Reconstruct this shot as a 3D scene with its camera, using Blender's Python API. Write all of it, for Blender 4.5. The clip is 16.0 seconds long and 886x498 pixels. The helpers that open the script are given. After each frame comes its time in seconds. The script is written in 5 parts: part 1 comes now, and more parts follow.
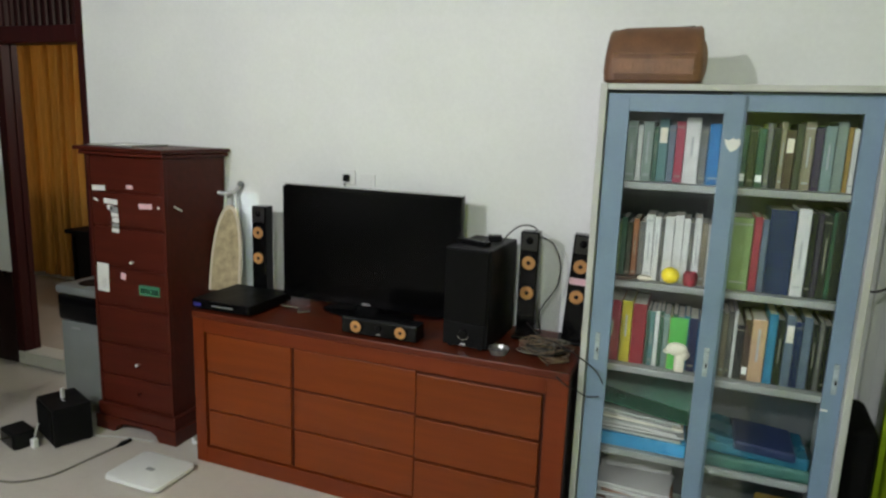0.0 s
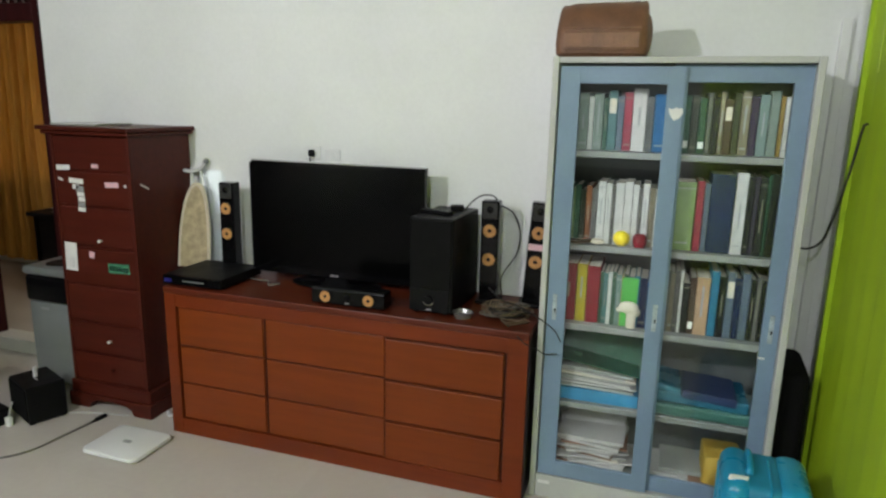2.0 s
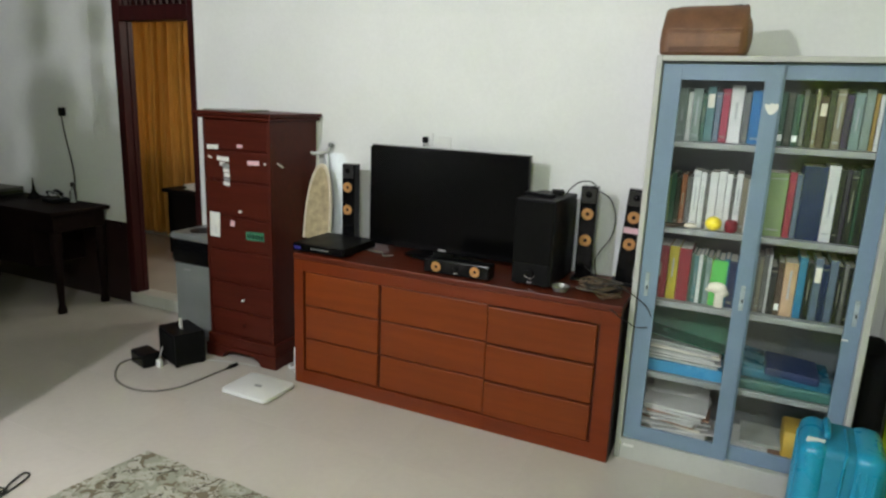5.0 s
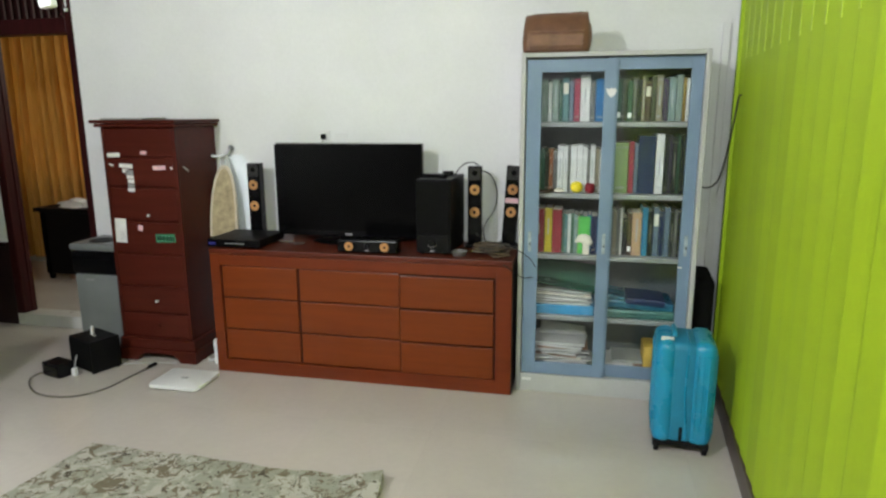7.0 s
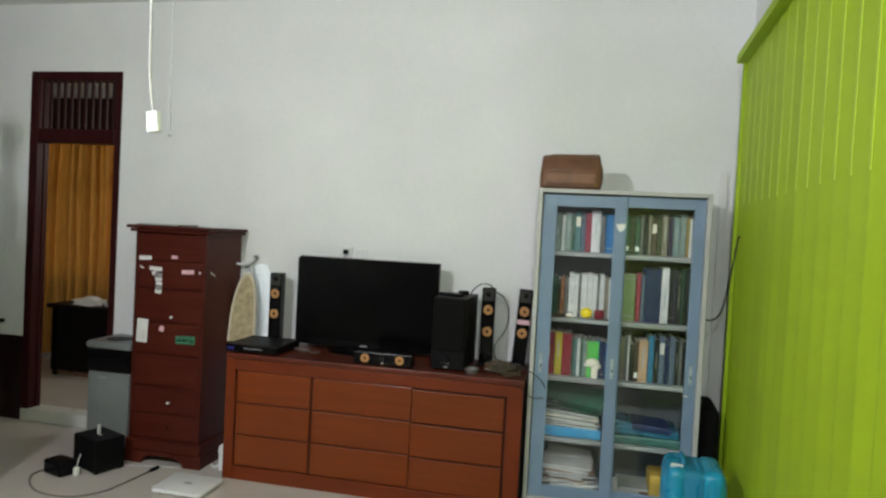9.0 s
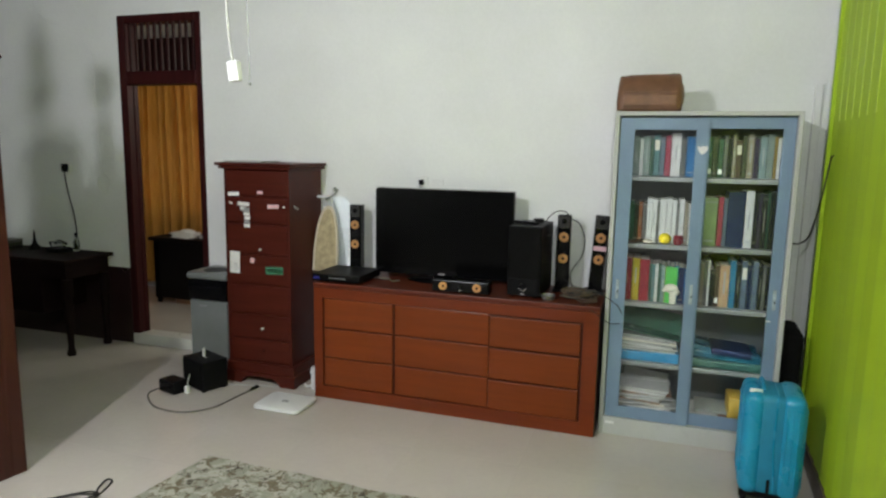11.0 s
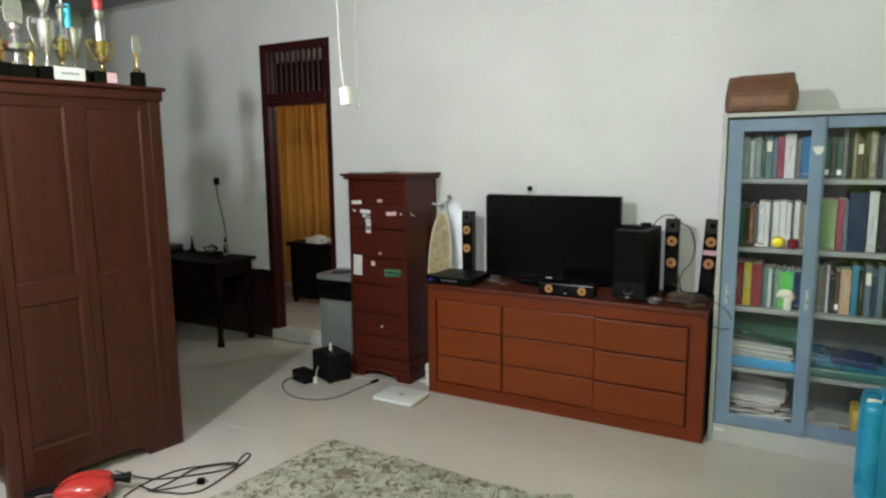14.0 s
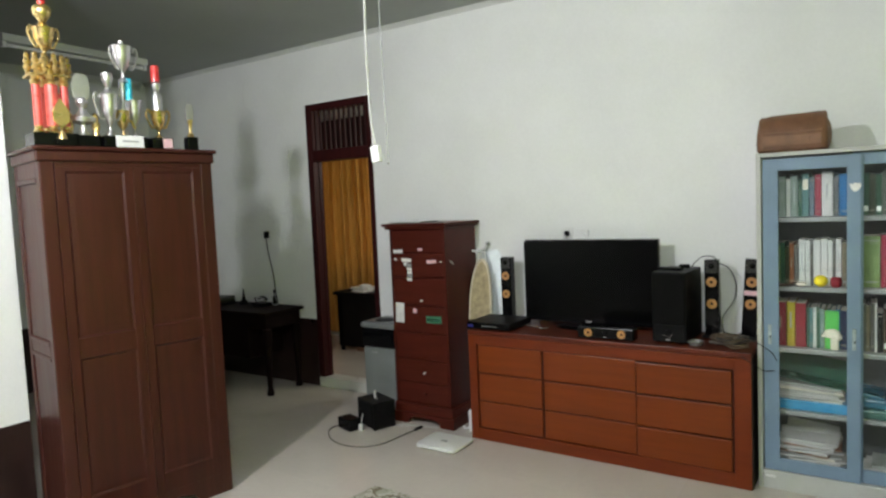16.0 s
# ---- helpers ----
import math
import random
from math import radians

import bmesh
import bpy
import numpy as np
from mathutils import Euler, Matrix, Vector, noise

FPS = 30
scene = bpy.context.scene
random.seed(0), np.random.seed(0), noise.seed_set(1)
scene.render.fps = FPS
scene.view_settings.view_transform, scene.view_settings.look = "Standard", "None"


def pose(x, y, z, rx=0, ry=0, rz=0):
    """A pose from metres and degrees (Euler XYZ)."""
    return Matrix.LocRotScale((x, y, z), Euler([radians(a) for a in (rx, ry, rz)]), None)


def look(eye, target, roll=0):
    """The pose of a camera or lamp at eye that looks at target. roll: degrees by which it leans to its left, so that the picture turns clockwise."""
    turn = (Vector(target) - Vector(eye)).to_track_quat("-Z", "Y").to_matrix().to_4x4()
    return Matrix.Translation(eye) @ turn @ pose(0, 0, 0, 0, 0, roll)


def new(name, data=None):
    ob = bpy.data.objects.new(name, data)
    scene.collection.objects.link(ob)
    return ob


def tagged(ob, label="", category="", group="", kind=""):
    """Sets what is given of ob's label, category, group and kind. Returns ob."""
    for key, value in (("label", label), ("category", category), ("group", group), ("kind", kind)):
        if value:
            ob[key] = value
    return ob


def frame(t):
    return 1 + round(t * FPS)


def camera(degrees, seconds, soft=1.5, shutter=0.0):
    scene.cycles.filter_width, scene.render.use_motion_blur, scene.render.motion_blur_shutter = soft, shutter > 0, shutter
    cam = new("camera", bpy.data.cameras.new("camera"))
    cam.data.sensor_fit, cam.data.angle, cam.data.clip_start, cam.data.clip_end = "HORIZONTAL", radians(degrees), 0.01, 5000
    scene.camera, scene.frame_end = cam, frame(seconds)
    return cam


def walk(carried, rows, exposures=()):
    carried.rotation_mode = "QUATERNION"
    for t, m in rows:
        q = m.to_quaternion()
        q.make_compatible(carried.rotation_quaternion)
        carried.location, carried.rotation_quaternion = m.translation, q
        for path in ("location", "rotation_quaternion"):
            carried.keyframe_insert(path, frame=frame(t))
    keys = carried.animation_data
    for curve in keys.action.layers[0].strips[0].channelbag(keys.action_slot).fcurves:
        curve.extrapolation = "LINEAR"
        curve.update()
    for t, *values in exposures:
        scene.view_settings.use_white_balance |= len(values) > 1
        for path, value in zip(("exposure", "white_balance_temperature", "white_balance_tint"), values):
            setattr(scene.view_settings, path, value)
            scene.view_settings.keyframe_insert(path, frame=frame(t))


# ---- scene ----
cam = camera(68.7, 16.0, soft=2.4, shutter=0.4)
PATH = [
    (0, (0.315, 0.061, 1.67), (-0.389, 1.896, 1.303), 2.1),
    (0.5, (0.35, -0.001, 1.669), (-0.343, 1.836, 1.287), 1.7),
    (1, (0.356, -0.024, 1.642), (-0.334, 1.817, 1.278), 1.7),
    (1.5, (0.38, -0.018, 1.663), (-0.262, 1.833, 1.259), 1.5),
    (2, (0.373, -0.048, 1.659), (-0.232, 1.809, 1.227), 1.3),
    (2.5, (0.367, -0.139, 1.644), (-0.195, 1.725, 1.187), 1.9),
    (3, (0.406, -0.222, 1.656), (-0.232, 1.612, 1.179), 1.2),
    (3.5, (0.409, -0.28, 1.653), (-0.255, 1.554, 1.21), 1.2),
    (4, (0.436, -0.314, 1.663), (-0.352, 1.477, 1.25), 2.3),
    (4.2, (0.419, -0.333, 1.66), (-0.408, 1.44, 1.242), 2.6),
    (6.3, (0.34, -0.736, 1.562), (-0.335, 1.065, 1.016), 0.2),
    (6.5, (0.325, -0.822, 1.553), (-0.237, 1.011, 0.984), -0.0),
    (7, (0.301, -0.965, 1.558), (-0.116, 0.947, 1.143), -0.3),
    (7.5, (0.343, -1.045, 1.571), (-0.137, 0.855, 1.17), 1.1),
    (8, (0.321, -1.079, 1.564), (-0.104, 0.85, 1.253), 0.9),
    (8.5, (0.228, -1.135, 1.567), (-0.179, 0.813, 1.372), 0.7),
    (9, (0.186, -1.175, 1.574), (-0.216, 0.783, 1.521), 3.0),
    (9.5, (0.189, -1.185, 1.6), (-0.277, 0.752, 1.418), 2.5),
    (10, (0.203, -1.196, 1.606), (-0.308, 0.72, 1.352), 2.1),
    (10.2, (0.204, -1.203, 1.617), (-0.363, 0.693, 1.329), 1.4),
    (12.3, (0.189, -1.226, 1.632), (-0.472, 0.636, 1.319), 0.6),
    (12.5, (0.189, -1.233, 1.64), (-0.528, 0.608, 1.328), 0.4),
    (13, (0.236, -1.257, 1.626), (-0.651, 0.519, 1.383), -0.8),
    (13.5, (0.322, -1.318, 1.635), (-0.57, 0.451, 1.359), -0.4),
    (14, (0.391, -1.341, 1.641), (-0.583, 0.383, 1.356), -0.6),
    (14.5, (0.426, -1.365, 1.648), (-0.536, 0.364, 1.361), -0.6),
    (15, (0.451, -1.373, 1.641), (-0.589, 0.317, 1.393), -0.3),
    (15.5, (0.475, -1.382, 1.631), (-0.609, 0.293, 1.495), -1.2),
    (16, (0.504, -1.378, 1.656), (-0.606, 0.28, 1.516), -2.5),
]
EXPOSURES = [(0, 0.13), (2, 0.18), (4, 0.27), (7, 0.36), (8, 0.26), (9, 0.06), (10, 0.1), (12.5, 0.23), (14.5, 0.15), (16, 0.17)]
walk(cam, [(t, look(eye, target, roll)) for t, eye, target, roll in PATH], EXPOSURES)

# ---- world and lamps ----
world = bpy.data.worlds.new("world")
scene.world = world
world.use_nodes = True
sky = world.node_tree.nodes.new("ShaderNodeTexSky")
sky.sky_type, sky.sun_disc = "NISHITA", False
sky.sun_elevation, sky.sun_rotation = radians(12), radians(40)
world.node_tree.links.new(sky.outputs[0], world.node_tree.nodes["Background"].inputs[0])
world.node_tree.nodes["Background"].inputs[1].default_value = 0.15


def lamp(name, place, watts, radius, colour):
    data = bpy.data.lights.new(name, "POINT")
    data.shadow_soft_size, data.energy, data.color = radius, watts, colour
    ob = new(name, data)
    ob.matrix_world = pose(*place)
    return ob


lamp("ceiling_lamp_light", (-1.90, -1.30, 2.90), 186, 0.07, (0.95, 0.955, 1.0))
lamp("next_room_lamp_light", (-2.45, 4.02, 2.20), 17, 0.05, (1.0, 0.93, 0.80))
lamp("second_lamp_light", (0.36, -1.38, 3.06), 110, 0.05, (0.95, 0.955, 1.0))


# ---- materials ----
def nodes_of(name):
    m = bpy.data.materials.new(name)
    m.use_nodes = True
    return m, m.node_tree.nodes, m.node_tree.links, m.node_tree.nodes["Principled BSDF"]


def scaled(c, k):
    return (min(1, c[0] * k), min(1, c[1] * k), min(1, c[2] * k), 1)


def mat(name, col, rough=0.5, metal=0.0, var=0.15, scale=6.0, fine=90.0, bump=0.06, coat=0.0,
        stretch=(1, 1, 1), rvar=0.12, rnd=0.0, sheen=0.0, spec=0.5):
    """Noise at two scales drives colour, gloss and relief."""
    m, n, l, b = nodes_of(name)
    tc, mp = n.new("ShaderNodeTexCoord"), n.new("ShaderNodeMapping")
    mp.inputs["Scale"].default_value = stretch
    l.new(tc.outputs["Object"], mp.inputs[0])
    big, small = n.new("ShaderNodeTexNoise"), n.new("ShaderNodeTexNoise")
    for tex, sc, det in ((big, scale, 5), (small, fine, 3)):
        tex.inputs["Scale"].default_value, tex.inputs["Detail"].default_value = sc, det
        l.new(mp.outputs[0], tex.inputs["Vector"])
    add = n.new("ShaderNodeMath")
    add.operation = "MULTIPLY_ADD"
    add.inputs[1].default_value, add.inputs[2].default_value = 0.35, -0.175
    l.new(small.outputs[0], add.inputs[0])
    both = n.new("ShaderNodeMath")
    l.new(big.outputs[0], both.inputs[0]), l.new(add.outputs[0], both.inputs[1])
    ramp = n.new("ShaderNodeValToRGB")
    ramp.color_ramp.elements[0].position, ramp.color_ramp.elements[1].position = 0.3, 0.7
    ramp.color_ramp.elements[0].color, ramp.color_ramp.elements[1].color = scaled(col, 1 - var), scaled(col, 1 + var)
    l.new(both.outputs[0], ramp.inputs[0])
    colour = ramp.outputs[0]
    if rnd:
        info, hsv, rng = n.new("ShaderNodeObjectInfo"), n.new("ShaderNodeHueSaturation"), n.new("ShaderNodeMapRange")
        rng.inputs["To Min"].default_value, rng.inputs["To Max"].default_value = 1 - rnd, 1 + rnd
        l.new(info.outputs["Random"], rng.inputs[0]), l.new(rng.outputs[0], hsv.inputs["Value"])
        l.new(colour, hsv.inputs["Color"])
        colour = hsv.outputs[0]
    l.new(colour, b.inputs["Base Color"])
    rr = n.new("ShaderNodeMapRange")
    rr.inputs["To Min"].default_value, rr.inputs["To Max"].default_value = max(0.02, rough - rvar), min(1, rough + rvar)
    l.new(big.outputs[0], rr.inputs[0]), l.new(rr.outputs[0], b.inputs["Roughness"])
    b.inputs["Metallic"].default_value, b.inputs["Coat Weight"].default_value = metal, coat
    b.inputs["Coat Roughness"].default_value = 0.12
    b.inputs["Specular IOR Level"].default_value = spec
    if sheen:
        b.inputs["Sheen Weight"].default_value = sheen
    bp = n.new("ShaderNodeBump")
    bp.inputs["Strength"].default_value, bp.inputs["Distance"].default_value = bump, 0.004
    l.new(both.outputs[0], bp.inputs["Height"]), l.new(bp.outputs[0], b.inputs["Normal"])
    return m


def wood(name, col, rough=0.38, along=0, coat=0.25, var=0.28, spec=0.32):
    """Stained wood with the grain along one axis."""
    st = [14.0, 14.0, 14.0]
    st[along] = 0.9
    return mat(name, col, rough, 0, var, 2.2, 16.0, 0.05, coat, st, 0.1, 0.06, spec=spec)


def glass_mat(name, tint=(0.90, 0.95, 0.94)):
    m, n, l, b = nodes_of(name)
    b.inputs["Base Color"].default_value = (*tint, 1)
    b.inputs["Transmission Weight"].default_value, b.inputs["Roughness"].default_value = 1.0, 0.0
    b.inputs["IOR"].default_value = 1.34
    return m


M_WALL = mat("white_wall_paint", (0.81, 0.825, 0.815), 0.75, 0, 0.05, 1.3, 60, 0.02, rvar=0.08)
# Greyer than the walls: the ceiling's lack of light is in its colour.
M_CEIL = mat("shaded_ceiling", (0.39, 0.41, 0.40), 0.85, 0, 0.06, 1.0, 40, 0.05)
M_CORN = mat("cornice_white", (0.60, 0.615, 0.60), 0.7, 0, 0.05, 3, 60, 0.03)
M_DADO = mat("dado_dark_brown", (0.020, 0.009, 0.008), 0.32, 0, 0.25, 4, 50, 0.05, 0.1)
M_SKIRT = mat("brown_skirting_tile", (0.085, 0.060, 0.050), 0.4, 0, 0.15, 5, 60, 0.03)
M_TILE = mat("polished_tile", (0.560, 0.512, 0.462), 0.024, 0, 0.05, 2.0, 30, 0.0005, 0.0, rvar=0.004, rnd=0.004)
M_GROUT = mat("grout", (0.51, 0.467, 0.42), 0.7, 0, 0.1, 9, 80)
M_SILL = mat("pale_sill", (0.62, 0.62, 0.58), 0.3, 0, 0.06, 5, 50, 0.02)
M_DOOR = wood("dark_door_wood", (0.036, 0.0066, 0.0068), 0.45, 2, 0.0, 0.28, 0.16)
M_SIDE = wood("red_brown_wood", (0.150, 0.0230, 0.0026), 0.40, 0, 0.02, 0.13)
M_DRAWER = wood("orange_brown_wood", (0.166, 0.0300, 0.0024), 0.40, 0, 0.02, 0.11)
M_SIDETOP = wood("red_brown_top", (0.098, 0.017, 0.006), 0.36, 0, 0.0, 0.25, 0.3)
M_TITLE = mat("faded_title_print", (0.22, 0.20, 0.15), 0.6, 0, 0.2, 30, 150)
M_SLAT = wood("dark_louvre_wood", (0.022, 0.0055, 0.0055), 0.5, 2, 0.0, 0.2, 0.14)
# Near-black colour stands in for missing light on the sideboard's end.
M_SIDEEND = wood("unlit_end_wood", (0.016, 0.007, 0.005), 0.5, 2, 0.0)
# Sideboard wood darkened to paint the shade between drawers.
M_SIDEGAP = wood("drawer_gap_shade", (0.066, 0.0105, 0.0030), 0.6, 0, 0.0)
M_CHEST = wood("mahogany", (0.067, 0.0106, 0.0056), 0.42, 0, 0.0, 0.16, 0.22)
M_WARD = wood("brown_wardrobe_wood", (0.043, 0.0082, 0.0044), 0.42, 2, 0.0, 0.22, 0.36)
M_DESK = wood("desk_wood", (0.008, 0.0036, 0.0031), 0.65, 0, 0.0, 0.28, 0.09)
M_BLUE = mat("blue_steel_paint", (0.185, 0.270, 0.375), 0.42, 0, 0.07, 4, 70, 0.03)
M_GREY = mat("grey_steel_paint", (0.50, 0.51, 0.485), 0.45, 0, 0.07, 4, 70, 0.03)
# Shelf steel darker than the frame: cabinet shade is in this grey.
M_SHELF = mat("grey_shelf_shaded", (0.24, 0.247, 0.235), 0.5, 0, 0.08, 4, 70, 0.03)
M_WORN = mat("worn_handle_steel", (0.36, 0.42, 0.44), 0.5, 0.1, 0.3, 30, 120, 0.1)
# Outer grey lowered further to paint the shade at the cabinet back.
M_INNER = mat("cabinet_inside_shaded", (0.115, 0.122, 0.118), 0.55, 0, 0.08, 4, 70, 0.03)
M_BLACK = mat("black_plastic", (0.005, 0.005, 0.0055), 0.42, 0, 0.2, 10, 150, 0.04, spec=0.11)
M_GLOSS = mat("gloss_black", (0.0035, 0.0035, 0.004), 0.14, 0, 0.1, 5, 90, 0.0, rvar=0.03, spec=0.15)
M_SCREEN = mat("screen", (0.0016, 0.0017, 0.0017), 0.22, 0, 0.1, 3, 60, 0.0, rvar=0.02, spec=0.09)
M_CLOTH = mat("black_cloth", (0.005, 0.0049, 0.0049), 0.95, 0, 0.25, 30, 400, 0.3, spec=0.1)
M_CONE = mat("yellow_cone", (0.48, 0.23, 0.075), 0.5, 0, 0.15, 40, 200, 0.08)
M_CHROME = mat("chrome", (0.75, 0.75, 0.76), 0.18, 1, 0.05, 10, 90, 0.02)
M_SILVER = mat("silver_plate", (0.66, 0.65, 0.66), 0.36, 1, 0.08, 18, 90, 0.03)
M_GOLD = mat("gold_plate", (0.70, 0.52, 0.23), 0.28, 1, 0.1, 18, 90, 0.03)
M_RED = mat("red_gloss", (0.50, 0.035, 0.03), 0.25, 0, 0.1, 8, 90, 0.02, 0.3)
M_CORAL = mat("red_column", (0.62, 0.10, 0.08), 0.3, 0.2, 0.12, 20, 120, 0.03)
M_CYAN = mat("cyan_column", (0.03, 0.48, 0.62), 0.25, 0.2, 0.1, 20, 120, 0.03)
M_TURQ = mat("turquoise_shell", (0.007, 0.268, 0.455), 0.28, 0, 0.07, 6, 120, 0.05, 0.15)
M_TURQD = mat("turquoise_zip", (0.008, 0.20, 0.34), 0.6, 0, 0.1, 20, 200, 0.1)
M_GREEN = mat("lime_cloth", (0.352, 0.51, 0.007), 0.6, 0, 0.06, 2.5, 60, 0.03, rvar=0.06, rnd=0.07)
# Lighter green that paints the bright line on slat edges.
M_EDGELIGHT = mat("slat_edge_highlight", (0.39, 0.54, 0.03), 0.5, 0, 0.05, 5, 60, 0.02)
M_LEATHER = mat("brown_leather", (0.165, 0.075, 0.037), 0.5, 0, 0.25, 12, 170, 0.35)
M_LEATHER2 = mat("light_leather", (0.195, 0.093, 0.048), 0.5, 0, 0.25, 14, 170, 0.3)
M_WHITE = mat("white_plastic", (0.80, 0.81, 0.80), 0.35, 0, 0.03, 6, 80, 0.02)
# Darker copy of the white paper, with cabinet shade in its colour.
M_SHADEPAPER = mat("paper_in_shade", (0.43, 0.415, 0.39), 0.85, 0, 0.10, 9, 160, 0.1)
M_PAPER = mat("paper", (0.76, 0.76, 0.74), 0.85, 0, 0.06, 9, 160, 0.1)
M_CREAM = mat("cream_paper", (0.62, 0.57, 0.46), 0.85, 0, 0.1, 9, 160, 0.1)
M_PAGES = mat("book_pages", (0.66, 0.62, 0.52), 0.9, 0, 0.12, 5, 300, 0.2, stretch=(12, 1, 1))
M_IRON = mat("ironing_cloth", (0.40, 0.325, 0.20), 0.9, 0, 0.3, 25, 200, 0.3)
M_IRONED = mat("ironing_edge", (0.62, 0.55, 0.43), 0.8, 0, 0.15, 20, 200, 0.2)
M_STEEL = mat("grey_tube", (0.55, 0.56, 0.56), 0.35, 0.3, 0.08, 20, 90, 0.03)
M_SILVERP = mat("silver_plastic", (0.205, 0.22, 0.218), 0.38, 0.15, 0.08, 6, 120, 0.03)
M_CABLE = mat("black_cable", (0.018, 0.017, 0.016), 0.45, 0, 0.2, 40, 200)
M_GCABLE = mat("grey_cable", (0.16, 0.145, 0.125), 0.5, 0, 0.2, 40, 200)
M_MESS = mat("brown_wire", (0.16, 0.115, 0.075), 0.5, 0, 0.3, 40, 200)
M_WCABLE = mat("white_cable", (0.50, 0.50, 0.48), 0.4, 0, 0.05, 40, 200)
M_YELLOW = mat("yellow_ball", (0.80, 0.62, 0.02), 0.35, 0, 0.06, 20, 120, 0.02)
M_YBAG = mat("mustard_bag", (0.43, 0.28, 0.04), 0.6, 0, 0.2, 14, 90, 0.3)
M_STICK = mat("sticker_green", (0.05, 0.20, 0.11), 0.45, 0, 0.15, 30, 150)
M_PINK = mat("pink_label", (0.72, 0.46, 0.50), 0.6, 0, 0.08, 30, 150)
M_GREYTX = mat("printed_grey", (0.30, 0.31, 0.31), 0.6, 0, 0.1, 30, 150)
M_BLED = mat("blue_display", (0.02, 0.02, 0.18), 0.4)
M_PLATE = mat("black_tweeter_plate", (0.016, 0.0155, 0.015), 0.3, 0, 0.1, 20, 120, 0.02)
M_GLASS = glass_mat("cabinet_glass")
M_CLEAR = glass_mat("clear_glass", (0.9, 0.95, 0.95))
M_MILK = mat("whitish_glass", (0.15, 0.145, 0.14), 0.10, 0, 0.1, 20, 90, 0.02, 0.3)
M_TABLE = mat("black_table", (0.006, 0.005, 0.005), 0.6, 0, 0.2, 6, 80, spec=0.1)
M_BOX = mat("brown_carton", (0.24, 0.125, 0.075), 0.8, 0, 0.15, 8, 90)
COVERS = {}


def cover(col):
    if col not in COVERS:
        # The 0.41 factor darkens every cover to stand for shelf shade.
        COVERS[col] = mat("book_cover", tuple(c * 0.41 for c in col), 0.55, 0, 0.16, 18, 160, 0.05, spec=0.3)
    return COVERS[col]


def curtain_mat():
    m, n, l, b = nodes_of("orange_curtain")
    tc, mp, no = n.new("ShaderNodeTexCoord"), n.new("ShaderNodeMapping"), n.new("ShaderNodeTexNoise")
    mp.inputs["Scale"].default_value = (30, 30, 1.5)
    l.new(tc.outputs["Object"], mp.inputs[0]), l.new(mp.outputs[0], no.inputs["Vector"])
    ramp = n.new("ShaderNodeValToRGB")
    # Wide dark-to-light streaks put part of the fold shading into the cloth colour.
    ramp.color_ramp.elements[0].color, ramp.color_ramp.elements[1].color = (0.36, 0.15, 0.022, 1), (0.72, 0.385, 0.080, 1)
    l.new(no.outputs[0], ramp.inputs[0]), l.new(ramp.outputs[0], b.inputs["Base Color"])
    b.inputs["Roughness"].default_value = 0.85
    tr, mx = n.new("ShaderNodeBsdfTranslucent"), n.new("ShaderNodeMixShader")
    l.new(ramp.outputs[0], tr.inputs[0])
    mx.inputs[0].default_value = 0.15
    l.new(b.outputs[0], mx.inputs[1]), l.new(tr.outputs[0], mx.inputs[2])
    l.new(mx.outputs[0], n["Material Output"].inputs[0])
    return m


def rug_mat():
    """Short pile with ragged leaves in three tones."""
    m, n, l, b = nodes_of("leaf_pattern_rug")
    tc = n.new("ShaderNodeTexCoord")
    warp, mix = n.new("ShaderNodeTexNoise"), n.new("ShaderNodeMix")
    warp.inputs["Scale"].default_value, warp.inputs["Detail"].default_value = 16, 3
    l.new(tc.outputs["Object"], warp.inputs["Vector"])
    mix.data_type = "VECTOR"
    mix.inputs[0].default_value = 0.10
    l.new(tc.outputs["Object"], mix.inputs[4]), l.new(warp.outputs["Color"], mix.inputs[5])

    def leaves(scale, distortion, stops):
        tex, ramp = n.new("ShaderNodeTexNoise"), n.new("ShaderNodeValToRGB")
        tex.inputs["Scale"].default_value, tex.inputs["Detail"].default_value = scale, 5
        tex.inputs["Distortion"].default_value = distortion
        l.new(mix.outputs[1], tex.inputs["Vector"]), l.new(tex.outputs[0], ramp.inputs[0])
        ramp.color_ramp.elements[0].position, ramp.color_ramp.elements[1].position = stops
        return ramp.outputs[0]

    def over(lower, colour, mask):
        blend = n.new("ShaderNodeMix")
        blend.data_type = "RGBA"
        l.new(lower, blend.inputs[6]), l.new(mask, blend.inputs[0])
        blend.inputs[7].default_value = colour
        return blend.outputs[2]

    base = n.new("ShaderNodeRGB")
    base.outputs[0].default_value = (0.47, 0.45, 0.385, 1)
    colour = over(base.outputs[0], (0.335, 0.335, 0.265, 1), leaves(11, 0.8, (0.47, 0.53)))
    colour = over(colour, (0.185, 0.155, 0.105, 1), leaves(15, 1.8, (0.545, 0.585)))
    colour = over(colour, (0.085, 0.072, 0.050, 1), leaves(19, 2.2, (0.60, 0.64)))
    l.new(colour, b.inputs["Base Color"])
    b.inputs["Roughness"].default_value = 0.95
    b.inputs["Specular IOR Level"].default_value = 0.15
    pile, bp = n.new("ShaderNodeTexNoise"), n.new("ShaderNodeBump")
    pile.inputs["Scale"].default_value = 180
    bp.inputs["Strength"].default_value, bp.inputs["Distance"].default_value = 0.8, 0.008
    l.new(tc.outputs["Object"], pile.inputs["Vector"])
    l.new(pile.outputs[0], bp.inputs["Height"]), l.new(bp.outputs[0], b.inputs["Normal"])
    return m


M_CURTAIN, M_RUG = curtain_mat(), rug_mat()


